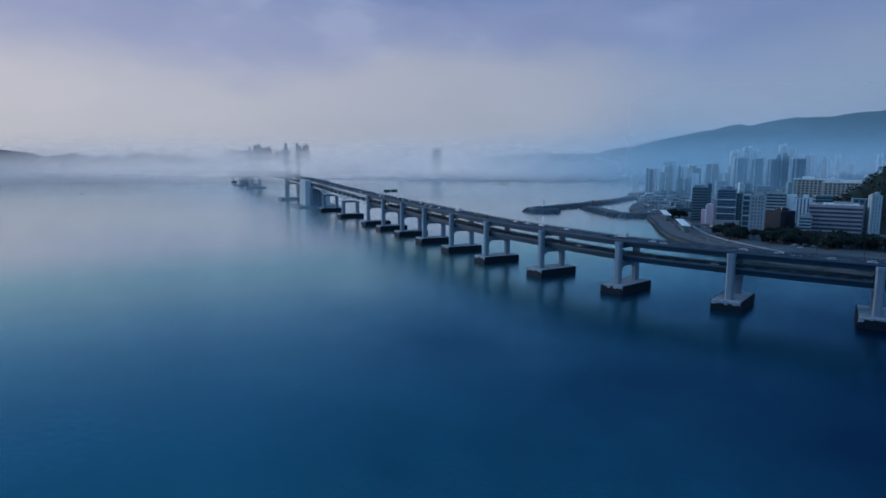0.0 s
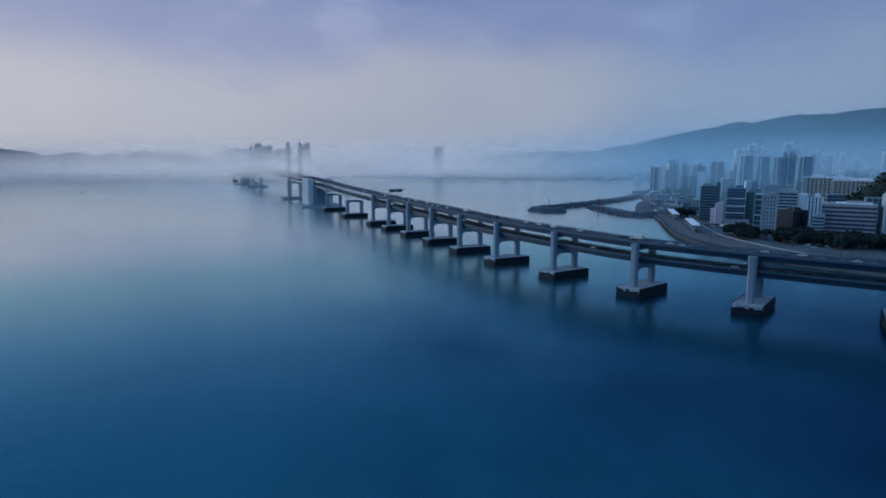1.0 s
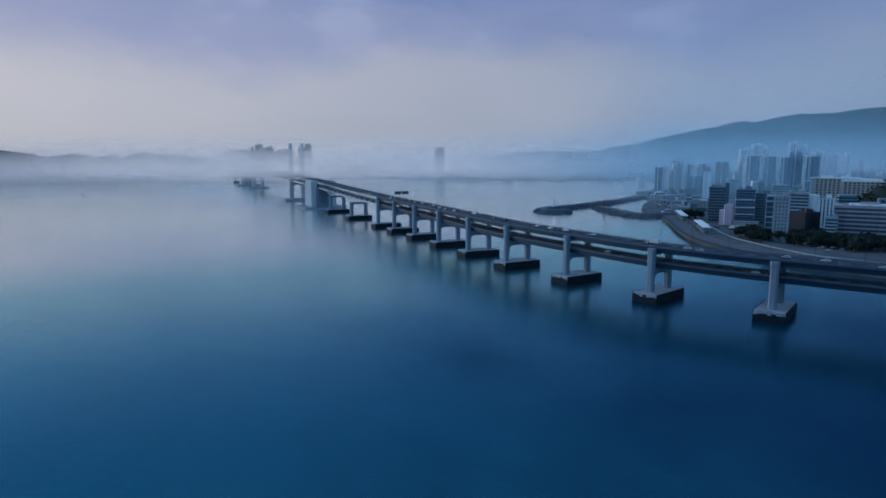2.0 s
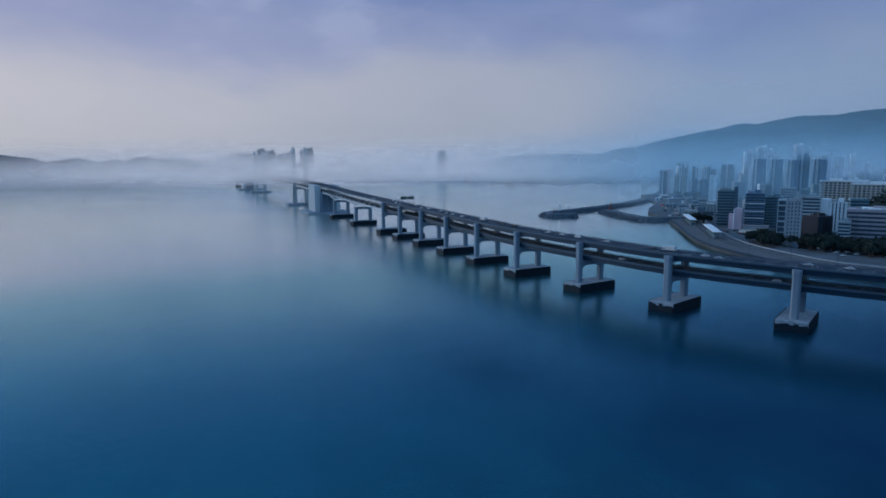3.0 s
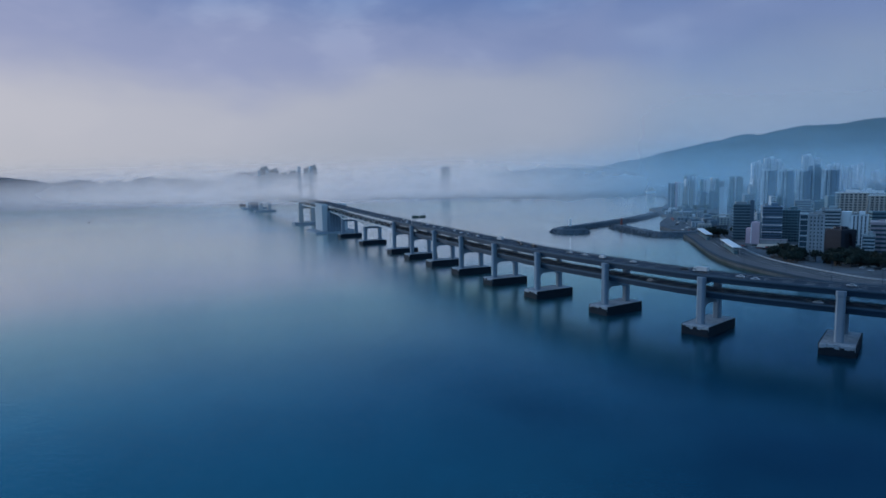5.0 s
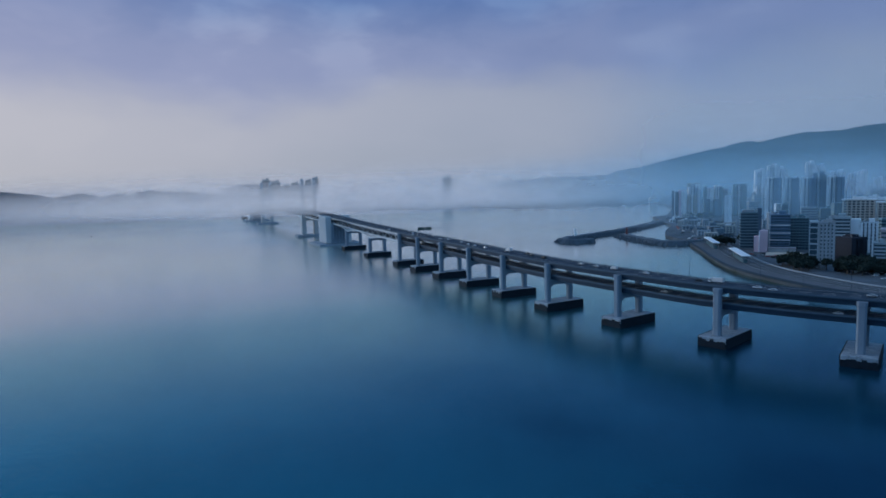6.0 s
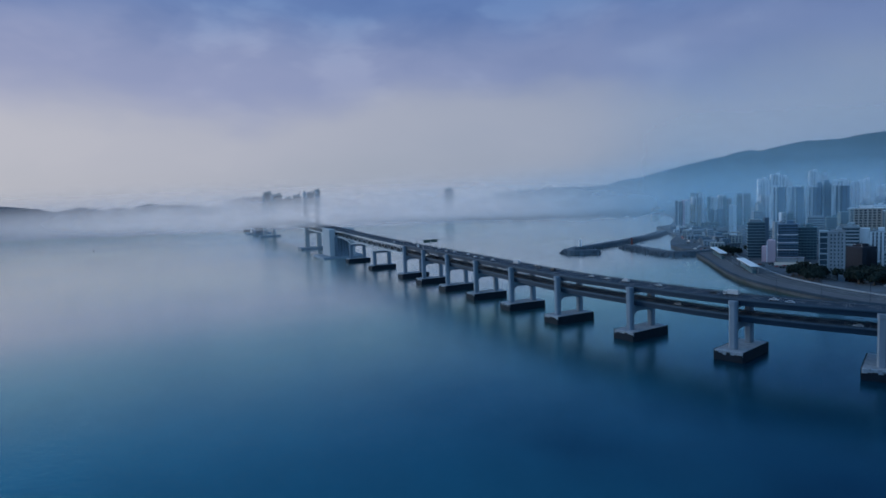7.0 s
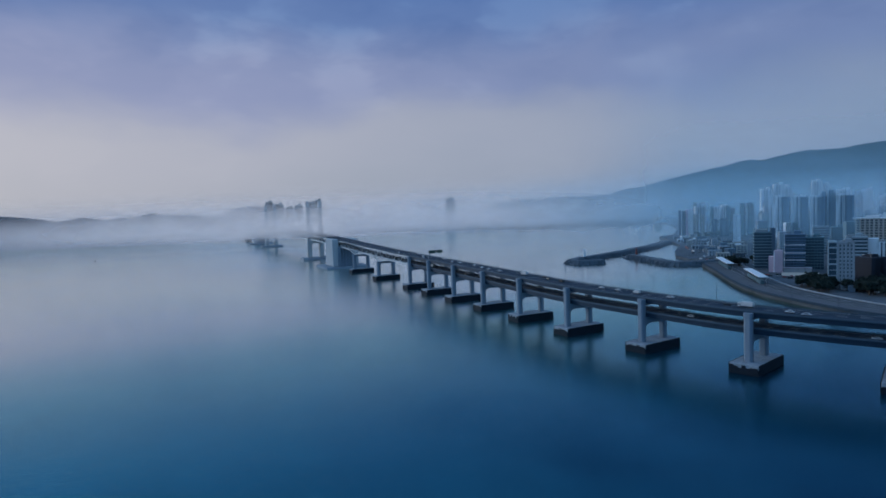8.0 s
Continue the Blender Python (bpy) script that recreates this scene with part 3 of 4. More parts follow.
def ribbon(bm, pts, width_in, width_out, z, thick=0.06):
    """A flat strip along a line of points, from width_in on its left to width_out on its right."""
    st = []
    for i, q in enumerate(pts):
        a, b = Vector(pts[max(i - 1, 0)]), Vector(pts[min(i + 1, len(pts) - 1)])
        d = (b - a).normalized()
        st.append((Vector((q[0], q[1], z)), Vector((d.y, -d.x, 0))))
    sweep(bm, st, [(-width_in, 0), (width_out, 0), (width_out, thick), (-width_in, thick)])


def smooth(pts, n=6):
    out = []
    for i in range(len(pts) - 1):
        p0, p1, p2, p3 = (Vector(pts[max(0, min(k, len(pts) - 1))]) for k in (i - 1, i, i + 1, i + 2))
        for k in range(n):
            f = k / n
            out.append(0.5 * ((2 * p1) + (p2 - p0) * f + (2 * p0 - 5 * p1 + 4 * p2 - p3) * f * f + (3 * p1 - p0 - 3 * p2 + p3) * f**3))
    out.append(Vector(pts[-1]))
    return [tuple(v) for v in out]


LINE = smooth([(1100, 262), (760, 312), (480, 362), (360, 396), (328, 432), (297, 470), (283, 522), (277, 580), (280, 625), (293, 690), (312, 765), (326, 830)])
bm = bmesh.new()
ribbon(bm, LINE, 13.0, 4.0, 4.02)
tagged(part("pavement", bm, PROMENADE), "pale paved promenade along the sea wall", "pavement", kind="structure")
bm = bmesh.new()
ribbon(bm, LINE, -4.3, 26.0, 4.02, 0.05)
tagged(part("road", bm, ROADM), "dark asphalt shore road curving along the coast", "road", kind="structure")
bm = bmesh.new()
for o in (5.2, 11.4, 18.0, 24.8):
    ribbon(bm, LINE, -o, o + 0.3, 4.075, 0.02)
tagged(part("trim", bm, PAINT), "white painted lines of the shore road", "road marking", kind="structure")
bm = bmesh.new()
ribbon(bm, LINE, 14.0, -12.6, 3.2, 1.9)
tagged(part("sea_wall", bm, SEAWALL), "low dark rubble-faced sea wall", "wall", kind="structure")
bm = bmesh.new()
ribbon(bm, LINE, -26.5, 27.4, 4.0, 0.9)
tagged(part("kerb", bm, CAP), "pale concrete kerb wall behind the road", "kerb", kind="structure")


def build_breakwater(name, label, line, width, height):
    """A rubble mound with tetrapods thrown along both flanks and a paved crest."""
    bm = bmesh.new()
    st = []
    for i, q in enumerate(line):
        a, b = Vector(line[max(i - 1, 0)]), Vector(line[min(i + 1, len(line) - 1)])
        d = (b - a).normalized()
        st.append((Vector((q[0], q[1], 0)), Vector((d.y, -d.x, 0))))
    w = width / 2
    sweep(bm, st, [(-w, -2), (w, -2), (w * 0.55, height), (-w * 0.55, height)])
    mound = part(name, bm, RUBBLE)
    tagged(mound, label, "breakwater", kind="structure")
    bm = bmesh.new()
    sweep(bm, st, [(-w * 0.32, height - 0.2), (w * 0.32, height - 0.2), (w * 0.32, height + 0.8), (-w * 0.32, height + 0.8)])
    part("crest", bm, CREST, mound, "worn grey concrete crest")
    bm = bmesh.new()
    g = random.Random(11)
    for (p, r), (p2, _) in zip(st, st[1:]):
        steps = int((p2 - p).length / 2.2)
        for k in range(steps):
            c = p.lerp(p2, (k + g.random()) / max(steps, 1))
            for s in (-1, 1):
                for _ in range(3):
                    o = s * w * (0.5 + g.random() * 0.55)
                    z = max(0.0, height * (1.05 - (abs(o) / w - 0.5) * 2))
                    q = c + r * o
                    sz = 1.3 + g.random() * 1.5
                    box(bm, q.x, q.y, z - sz * 0.5, sz, sz, sz, g.random() * 90, 0.6)
    part("boulders", bm, RUBBLE, mound, "dark rubble and concrete blocks", kind="stuff")


build_breakwater("outer_breakwater", "long curved grey rubble breakwater with a blunt head", smooth([(206, 926), (176, 922), (168, 945), (188, 975), (222, 1008), (270, 1058), (330, 1130), (390, 1215), (415, 1262)]), 27, 5.0)
build_breakwater("inner_breakwater", "curved grey rubble breakwater closing the harbour", smooth([(268, 990), (272, 950), (278, 905), (285, 870), (305, 856), (345, 866)]), 27, 5.0)


def build_light(name, label, x, y, z, mat, h):
    lt = thing(name, label, "lighthouse", Matrix.Translation((x, y, z)))
    bm = bmesh.new()
    bmesh.ops.create_cone(bm, segments=12, radius1=1.9, radius2=1.2, depth=h, cap_ends=True, matrix=Matrix.Translation((0, 0, h / 2)))
    part("shaft", bm, mat, lt)
    bm = bmesh.new()
    bmesh.ops.create_cone(bm, segments=12, radius1=1.9, radius2=1.9, depth=0.4, cap_ends=True, matrix=Matrix.Translation((0, 0, h + 0.1)))
    bmesh.ops.create_cone(bm, segments=12, radius1=0.9, radius2=0.9, depth=1.6, cap_ends=True, matrix=Matrix.Translation((0, 0, h + 1.0)))
    bmesh.ops.create_cone(bm, segments=12, radius1=1.1, radius2=0.1, depth=0.9, cap_ends=True, matrix=Matrix.Translation((0, 0, h + 2.2)))
    part("lantern", bm, mat, lt)


DARKRED = surface("faded_red_paint", (0.16, 0.04, 0.035), 0.5, 0.15)
build_light("lighthouse", "small white harbour lighthouse on the breakwater head", 192, 978, 5.6, WHITE, 9)
build_light("lighthouse", "small dark red harbour light on the inner breakwater", 271, 978, 5.6, DARKRED, 9)

# ---- far hills: wooded mountain in the north-east, low islands in the west ----
def crest(line, x):
    """Height of a ridge line of (x, z) at x, eased between its summits and saddles."""
    if x <= line[0][0]:
        return line[0][1]
    for (x0, z0), (x1, z1) in zip(line, line[1:]):
        if x < x1:
            f = (x - x0) / (x1 - x0)
            return z0 + (z1 - z0) * (0.55 * f + 0.45 * f * f * (3 - 2 * f))
    return line[-1][1]


def hills(name, label, x0, x1, y0, y1, nx, ny, bumps, rough, mat, ridge=(), spread=(0, 1, 1)):
    """Rolling land: round bumps, and a ridge whose flanks fall off in front of and behind spread[0]."""
    bm = bmesh.new()
    rows = []
    for j in range(ny + 1):
        row = []
        for i in range(nx + 1):
            x, y = x0 + (x1 - x0) * i / nx, y0 + (y1 - y0) * j / ny
            z = -3.0
            for cx, cy, sx, sy, h in bumps:
                z += h * math.exp(-((x - cx) / sx) ** 2 - ((y - cy) / sy) ** 2)
            if ridge:
                off = y - spread[0]
                z += (crest(ridge, x) + 3) * math.exp(-(off / spread[1 if off < 0 else 2]) ** 2)
            v = Vector((x, y, 0))
            z += max(0, min(1, z / 40)) * rough * (noise.fractal(v * 0.0045, 0.9, 2.1, 5) + 0.35 * noise.fractal(v * 0.03, 0.8, 2.0, 3))
            row.append(bm.verts.new((x, y, z)))
        rows.append(row)
    for a, b in zip(rows, rows[1:]):
        for i in range(nx):
            f = bm.faces.new((a[i], a[i + 1], b[i + 1], b[i]))
            f.smooth = True
    return tagged(part(name, bm, mat), label, "hill", kind="structure")


hills("mountain", "long wooded mountain ridge fading into blue haze", 100, 4400, 2300, 4500, 260, 80, [(2050, 2750, 420, 260, 60), (1350, 2800, 260, 220, 34), (1560, 3350, 45, 200, 9)], 9, LAND,
      [(150, 60), (420, 100), (800, 108), (1000, 138), (1240, 190), (1465, 230), (1545, 251), (1630, 252), (1800, 284), (1900, 295), (2100, 304), (2330, 340), (2800, 400), (3600, 330), (4400, 200)], (3350, 560, 700))
hills("far_coast", "low built-up far shore under mist", -420, 900, 2120, 2700, 80, 30, [(250, 2420, 560, 170, 9), (700, 2350, 250, 160, 14), (-250, 2500, 180, 140, 8), (480, 2330, 300, 110, 8)], 2, LAND)
hills("island", "low wooded island with a broken ridge line above the mist", -2700, -1040, 2130, 2800, 150, 36, [], 3, ISLE,
      [(-2700, 60), (-2000, 125), (-1620, 109), (-1517, 97), (-1446, 82), (-1372, 90), (-1345, 97), (-1310, 91), (-1262, 78), (-1207, 89), (-1182, 86), (-1140, 50), (-1090, -3)], (2330, 110, 180))
hills("island", "low wooded island dim in the mist behind another", -1420, -560, 2400, 2950, 100, 30, [], 3, ISLE,
      [(-1400, -3), (-1330, 40), (-1283, 76), (-1254, 92), (-1207, 99), (-1174, 92), (-1047, 88), (-955, 74), (-910, 68), (-795, 72), (-690, 50), (-600, -3)], (2600, 110, 160))
hills("far_island", "very pale distant hill almost lost in mist", -1700, -500, 3300, 3900, 50, 20, [(-1120, 3550, 230, 160, 118), (-800, 3550, 200, 160, 66)], 4, ISLE)


# ---- city ----
WALLS = {
    "white": surface("white_render", (0.78, 0.79, 0.80), 0.8, 0.12, 0.08, 0.1, stain=(0.32, 0.33, 0.34), streak=True, per_piece=0.1),
    "grey": surface("grey_render", (0.32, 0.345, 0.37), 0.8, 0.14, 0.08, 0.1, stain=(0.15, 0.165, 0.18), streak=True, per_piece=0.12),
    "dark": surface("dark_cladding", (0.085, 0.125, 0.165), 0.5, 0.15, 0.1, 0.05, per_piece=0.2),
    "beige": surface("beige_render", (0.36, 0.34, 0.31), 0.8, 0.12, 0.08, 0.1, stain=(0.26, 0.25, 0.23), streak=True, per_piece=0.1),
    "brown": surface("brown_brick", (0.028, 0.032, 0.044), 0.85, 0.15, 0.2, 0.2, per_piece=0.1),
    "pink": surface("pink_render", (0.58, 0.42, 0.47), 0.8, 0.08, 0.1, 0.1),
    "blue": surface("blue_cladding", (0.09, 0.17, 0.25), 0.6, 0.12, 0.1, 0.05),
    "band": surface("pale_blue_grey_panels", (0.36, 0.42, 0.45), 0.7, 0.14, 0.1, 0.08, stain=(0.20, 0.23, 0.25), streak=True, per_piece=0.1),
    "jade": surface("grey_green_panels", (0.15, 0.225, 0.25), 0.6, 0.14, 0.1, 0.08, stain=(0.12, 0.16, 0.18), streak=True),
    "cream": surface("faded_cream_render", (0.44, 0.43, 0.40), 0.8, 0.12, 0.08, 0.1, stain=(0.26, 0.26, 0.25), streak=True, per_piece=0.08),
    "steel": surface("blue_grey_cladding", (0.12, 0.19, 0.27), 0.45, 0.15, 0.1, 0.05, per_piece=0.12),
    "rose": surface("weathered_rose_grey_tiles", (0.34, 0.31, 0.34), 0.8, 0.14, 0.08, 0.1, stain=(0.20, 0.19, 0.21), streak=True),
    "teal": surface("blue_green_glass_cladding", (0.13, 0.22, 0.25), 0.35, 0.15, 0.1, 0.05),
}


def build_block(name, label, x, y, w, d, h, rot, wall, nx, floors, pier=0.8, band=1.2, z0=4.0, crown="plant", group="", ny=None, solid_sides=False, category="building"):
    """A building: glazed core, floor bands and uprights standing proud of it, parapet and roof plant."""
    b = thing(name, label, category, Matrix.Translation((x, y, z0)) @ Matrix.Rotation(radians(rot), 4, "Z"), group)
    mat = WALLS[wall]
    bm = bmesh.new()
    box(bm, 0, 0, -0.5, w - 0.8, d - 0.8, h)
    part("glazing", bm, GLASS, b, "dark window glazing")
    fh = h / floors
    single = not group or group == "slab blocks"
    bm = bmesh.new()
    box(bm, 0, 0, -0.6, w - 0.1, d - 0.1, 1.0)
    part("plinth", bm, mat, b)
    bm = bmesh.new()
    for k in range(1, 2 if single else floors):
        box(bm, 0, 0, (0 if single else k * fh) - band * 0.6, w - 0.1, d - 0.1, band)
    if single:
        me = mesh_of(bm, "floor_band", mat)
        for k in range(1, floors):
            share("floor_band", me, b, Matrix.Translation((0, 0, k * fh)))
    else:
        part("facade_banding", bm, mat, b, kind="stuff")
    bm = bmesh.new()
    box(bm, 0, 0, h - band * 0.6, w - 0.1, d - 0.1, band * 1.3)
    part("parapet", bm, mat, b)
    if nx:
        bm = bmesh.new()
        ny = ny or max(1, int(d / (w / nx)))
        cols = [(-w / 2 + pier / 2 + (w - pier) * k / nx, 0) for k in range(nx + 1)]
        rows_ = [-d / 2 + pier / 2 + (d - pier) * k / ny for k in range(1, ny)]
        if single:
            box(bm, 0, 0, -0.6, pier, d, h + 0.5)
            me = mesh_of(bm, "upright", mat)
            for o, _ in cols:
                share("upright", me, b, Matrix.Translation((o, 0, 0)))
            for o in rows_:
                bm = bmesh.new()
                box(bm, 0, o, -0.6, w, pier, h + 0.45)
                part("upright", bm, mat, b)
        else:
            for o, _ in cols:
                box(bm, o, 0, -0.6, pier, d, h + 0.5)
            for o in rows_:
                box(bm, 0, o, -0.6, w, pier, h + 0.45)
            part("facade_framing", bm, mat, b, kind="stuff")
        if solid_sides:
            for s in (-1, 1):
                bm = bmesh.new()
                box(bm, s * (w / 2 - 0.45), 0, -0.6, 0.98, d * 0.72, h + 0.4)
                part("end_wall", bm, mat, b)
    bm = bmesh.new()
    box(bm, 0, 0, h + 0.3, w - 0.6, d - 0.6, 0.35)
    part("roof", bm, CAP, b)
    if crown == "plant":
        bm = bmesh.new()
        box(bm, w * 0.12, 0, h + 0.5, w * 0.34, d * 0.4, 3.6)
        box(bm, -w * 0.27, d * 0.1, h + 0.5, w * 0.16, d * 0.3, 2.0)
        part("penthouse", bm, mat, b)
        bm = bmesh.new()
        g = random.Random(int(x * 7 + y))
        for k in range(9):
            box(bm, g.uniform(-0.42, 0.42) * w, g.uniform(-0.4, 0.4) * d, h + 0.6, g.uniform(0.8, 2.4), g.uniform(0.8, 2.4), g.uniform(0.8, 2.6))
        box(bm, w * 0.3, -d * 0.3, h + 0.6, 0.25, 0.25, 6.0)
        part("roof_plant", bm, RAIL, b, "rooftop air units")
    elif crown == "steps":
        bm = bmesh.new()
        box(bm, -w * 0.12, 0, h + 0.5, w * 0.6, d * 0.7, 4.0)
        box(bm, w * 0.18, 0, h + 0.5, w * 0.3, d * 0.5, 8.0)
        part("penthouse", bm, mat, b)
    elif crown == "cap":
        bm = bmesh.new()
        box(bm, 0, 0, h + 0.5, w * 1.04, d * 1.04, 1.0)
        box(bm, 0, 0, h + 1.4, w * 0.4, d * 0.5, 3.0)
        part("penthouse", bm, WALLS["white"], b)
    return b


def facing(x, y, turn=0.0):
    """Turn a front towards the bay in the south-west."""
    return math.degrees(math.atan2(y + 200, x - 100)) - 90 + turn


# the row behind the shore road
office = build_block("office_building", "grey concrete office block with square windows and a glazed stair bay", 342.8, 589.1, 13.4, 13, 41, -30, "grey", 4, 12, 1.9, 1.6, ny=3)
bm = bmesh.new()
box(bm, -10.2, 0.4, -0.5, 6.4, 12.4, 42)
bay = part("stair_bay", bm, GLASS, office, "tall dark glazed stair bay")
for k in range(9):
    bm = bmesh.new()
    box(bm, -10.2, 0.3, 1.5 + k * 5.0, 6.9, 12.9, 1.5 if k in (4, 7, 8) else 0.6)
    part("frame_rail", bm, WALLS["band"], bay)
for o in (-13.5, -6.95):
    bm = bmesh.new()
    box(bm, o, 0.2, -0.5, 0.7, 13.2, 43.2)
    part("frame_post", bm, WALLS["band"], bay)
band = build_block("office_building", "dark glass office tower with pale floor bands", 357, 768, 19, 16, 42, -22, "jade", 0, 12, 0.6, 1.15, crown="")
bm = bmesh.new()
box(bm, 11.0, 1.0, -0.5, 4.4, 16, 48)
part("service_core", bm, WALLS["dark"], band, "dark service core rising above the roof")
bm = bmesh.new()
box(bm, -1, 0, 42.3, 12, 10, 3.2)
box(bm, -5, -4, 42.3, 3, 3, 2.2)
part("roof_plant", bm, RAIL, band)
dark = build_block("office_building", "dark glazed commercial building with thin pale bands", 375, 731, 20, 18, 41, -26, "steel", 7, 13, 0.35, 0.9)
for z in (12.0, 20.0, 29.0):
    bm = bmesh.new()
    box(bm, 0, 0, z, 20.4, 18.4, 0.9)
    part("sign_band", bm, WALLS["white"], dark)
build_block("office_building", "blue-green glazed building behind the trees", 401, 738, 19, 16, 36, -28, "teal", 6, 11, 0.5, 1.0)
disc = build_block("office_building", "blue-green office tower under a pale oval roof disc", 680, 1398, 19, 17, 46, -26, "teal", 4, 14, 0.7, 1.1, crown="")
bm = bmesh.new()
box(bm, 0, 0, 46.2, 8, 7, 5.0)
part("roof_neck", bm, WALLS["dark"], disc)
bm = bmesh.new()
bmesh.ops.create_cone(bm, segments=28, radius1=1.0, radius2=0.8, depth=1.0, cap_ends=True, matrix=Matrix.Translation((0, 0, 52.0)) @ Matrix.Diagonal((11.5, 8.0, 2.4, 1)))
part("roof_disc", bm, WALLS["white"], disc, "pale oval roof disc")
pink = build_block("small_building", "small pink rendered building with white edges", 352, 722, 8.0, 10, 22, -30, "pink", 2, 6, 3.0, 3.2, crown="")
bm = bmesh.new()
box(bm, -7.0, 0.5, -0.5, 5.4, 9, 18)
part("side_wing", bm, WALLS["pink"], pink)
bm = bmesh.new()
box(bm, -4.2, -0.2, -0.5, 0.8, 10.6, 23.5)
part("white_fin", bm, WALLS["white"], pink)
bm = bmesh.new()
box(bm, 0, 0, 22.0, 8, 10, 3.0, top=0.3)
part("peaked_roof", bm, WALLS["pink"], pink)
bm = bmesh.new()
box(bm, 0, 0, -0.2, 27, 8, 4.6)
low = thing("low_building", "long low grey hall with a flat rose-grey roof", "building", Matrix.Translation((368, 713, 4.1)) @ Matrix.Rotation(radians(-28), 4, "Z"))
part("wall", bm, WALLS["grey"], low)
bm = bmesh.new()
box(bm, 0, 0, 4.4, 28.5, 9.5, 0.7)
part("roof", bm, WALLS["rose"], low)
build_block("apartment_building", "dark brown brick block with few windows among trees", 372, 601, 20, 18, 25, -74, "brown", 4, 8, 4.0, 2.2)
build_block("apartment_building", "small grey apartment block with pale balcony bands", 386, 580, 10, 11, 22, -36, "band", 0, 7, 0.8, 1.4)
white_block = build_block("white_building", "white rendered office building with dark upright windows", 419, 644, 15, 14, 36, -34, "white", 4, 10, 2.0, 0.5)
bm = bmesh.new()
box(bm, -11.6, -0.6, -0.5, 8.6, 13, 40)
part("blank_wing", bm, WALLS["white"], white_block)
build_block("office_building", "grey building with stepped balconies", 394, 653, 19, 14, 41, -31, "band", 0, 12, 0.8, 1.5)
hotel = build_block("hotel_building", "wide low office building with long pale floor bands", 421, 590, 46, 26, 32, -34, "rose", 0, 8, 0.6, 1.9)
bm = bmesh.new()
box(bm, -14, -13.4, 2, 12, 0.4, 2.4)
part("shop_sign", bm, DARKRED, hotel, "faded red shop front")
bm = bmesh.new()
box(bm, 4, -1, 32.4, 30, 18, 2.2)
part("roof_edge", bm, WALLS["white"], hotel)
build_block("blue_building", "blue clad building with white window bands", 474, 548, 28, 20, 40, -42, "blue", 5, 10, 0.8, 1.6)
build_block("low_building", "low pale hall beside the harbour", 356, 872, 17, 14, 9, -20, "beige", 4, 2, 2.0, 1.6, crown="")
build_block("low_building", "low white harbour shed", 372, 936, 18, 12, 7, -18, "grey", 4, 2, 2.4, 1.6, crown="")
build_block("slim_tower", "slim white blank tower by the harbour", 492, 1125, 12, 12, 50, -25, "white", 1, 16, 5.4, 2.4, crown="")

def build_apartment_tower(x, y, w, d, h, rot, left, right, crown, label):
    """Two joined wings of different tone, with dark window strips and a pair of white fins between."""
    b = thing("apartment_tower", label, "building", Matrix.Translation((x, y, 4.0)) @ Matrix.Rotation(radians(rot), 4, "Z"), "tall apartment towers")
    bm = bmesh.new()
    box(bm, 0, 0, -0.5, w - 1.2, d - 1.2, h)
    part("glazing", bm, GLASS, b, "dark window strips")
    bm = bmesh.new()
    n = int(h / 2.9)
    for k in range(n + 1):
        box(bm, 0, 0, k * h / n - 0.7, w - 0.8, d - 0.8, 1.2)
    part("facade_banding", bm, WALLS[right], b, kind="stuff")
    for o, ww, tone, extra in ((-0.36 * w, 0.24 * w, left, 0.0), (-0.03 * w, 0.9, "white", 1.0), (-0.11 * w, 0.9, "white", 1.0), (0.22 * w, 0.20 * w, right, 0.0), (0.43 * w, 0.14 * w, right, 0.2)):
        bm = bmesh.new()
        box(bm, o, -extra / 2, -0.5, ww, d + extra, h + 0.8 + extra)
        part("wall_slab", bm, WALLS[tone], b)
    bm = bmesh.new()
    box(bm, -w * 0.30, 0, h + 0.2, w * 0.3, d * 0.6, 3.0)
    if crown:
        box(bm, w * 0.2, 0, h + 0.2, w * 0.35, d * 0.6, crown)
    part("penthouse", bm, WALLS[left], b)
    bm = bmesh.new()
    box(bm, w * 0.02, 0, h - 0.2, w * 0.9, d * 0.9, 0.6)
    part("roof", bm, CAP, b)


# tall apartment towers, side by side
for x, y, w, h, rot, lt, rt, cr in ((566, 1116, 24, 79, -34, "white", "steel", 0), (590, 1103, 24, 78, -28, "white", "steel", 3.5), (612, 1090, 22, 77, -34, "white", "steel", 0), (632, 1094, 20, 83, -24, "steel", "dark", 5), (650, 1077, 26, 78, -32, "white", "steel", 0)):
    build_apartment_tower(x, y, w, 18, h, rot, lt, rt, cr, "tall pale apartment tower with dark upright window strips")
# a second, taller group dim in the haze
for x, y, w, h in ((748, 1530, 24, 94), (772, 1518, 24, 104), (795, 1530, 22, 98), (812, 1545, 20, 84), (840, 1482, 20, 108), (856, 1474, 20, 100), (884, 1452, 30, 86), (915, 1440, 24, 80), (1092, 1675, 14, 86), (1078, 1690, 14, 70), (1120, 1660, 20, 66), (1180, 1640, 14, 88), (1200, 1630, 18, 70)):
    build_apartment_tower(x, y, w, 22, h, facing(x, y), "white", "white", 6.0, "very tall pale apartment tower dim in haze")
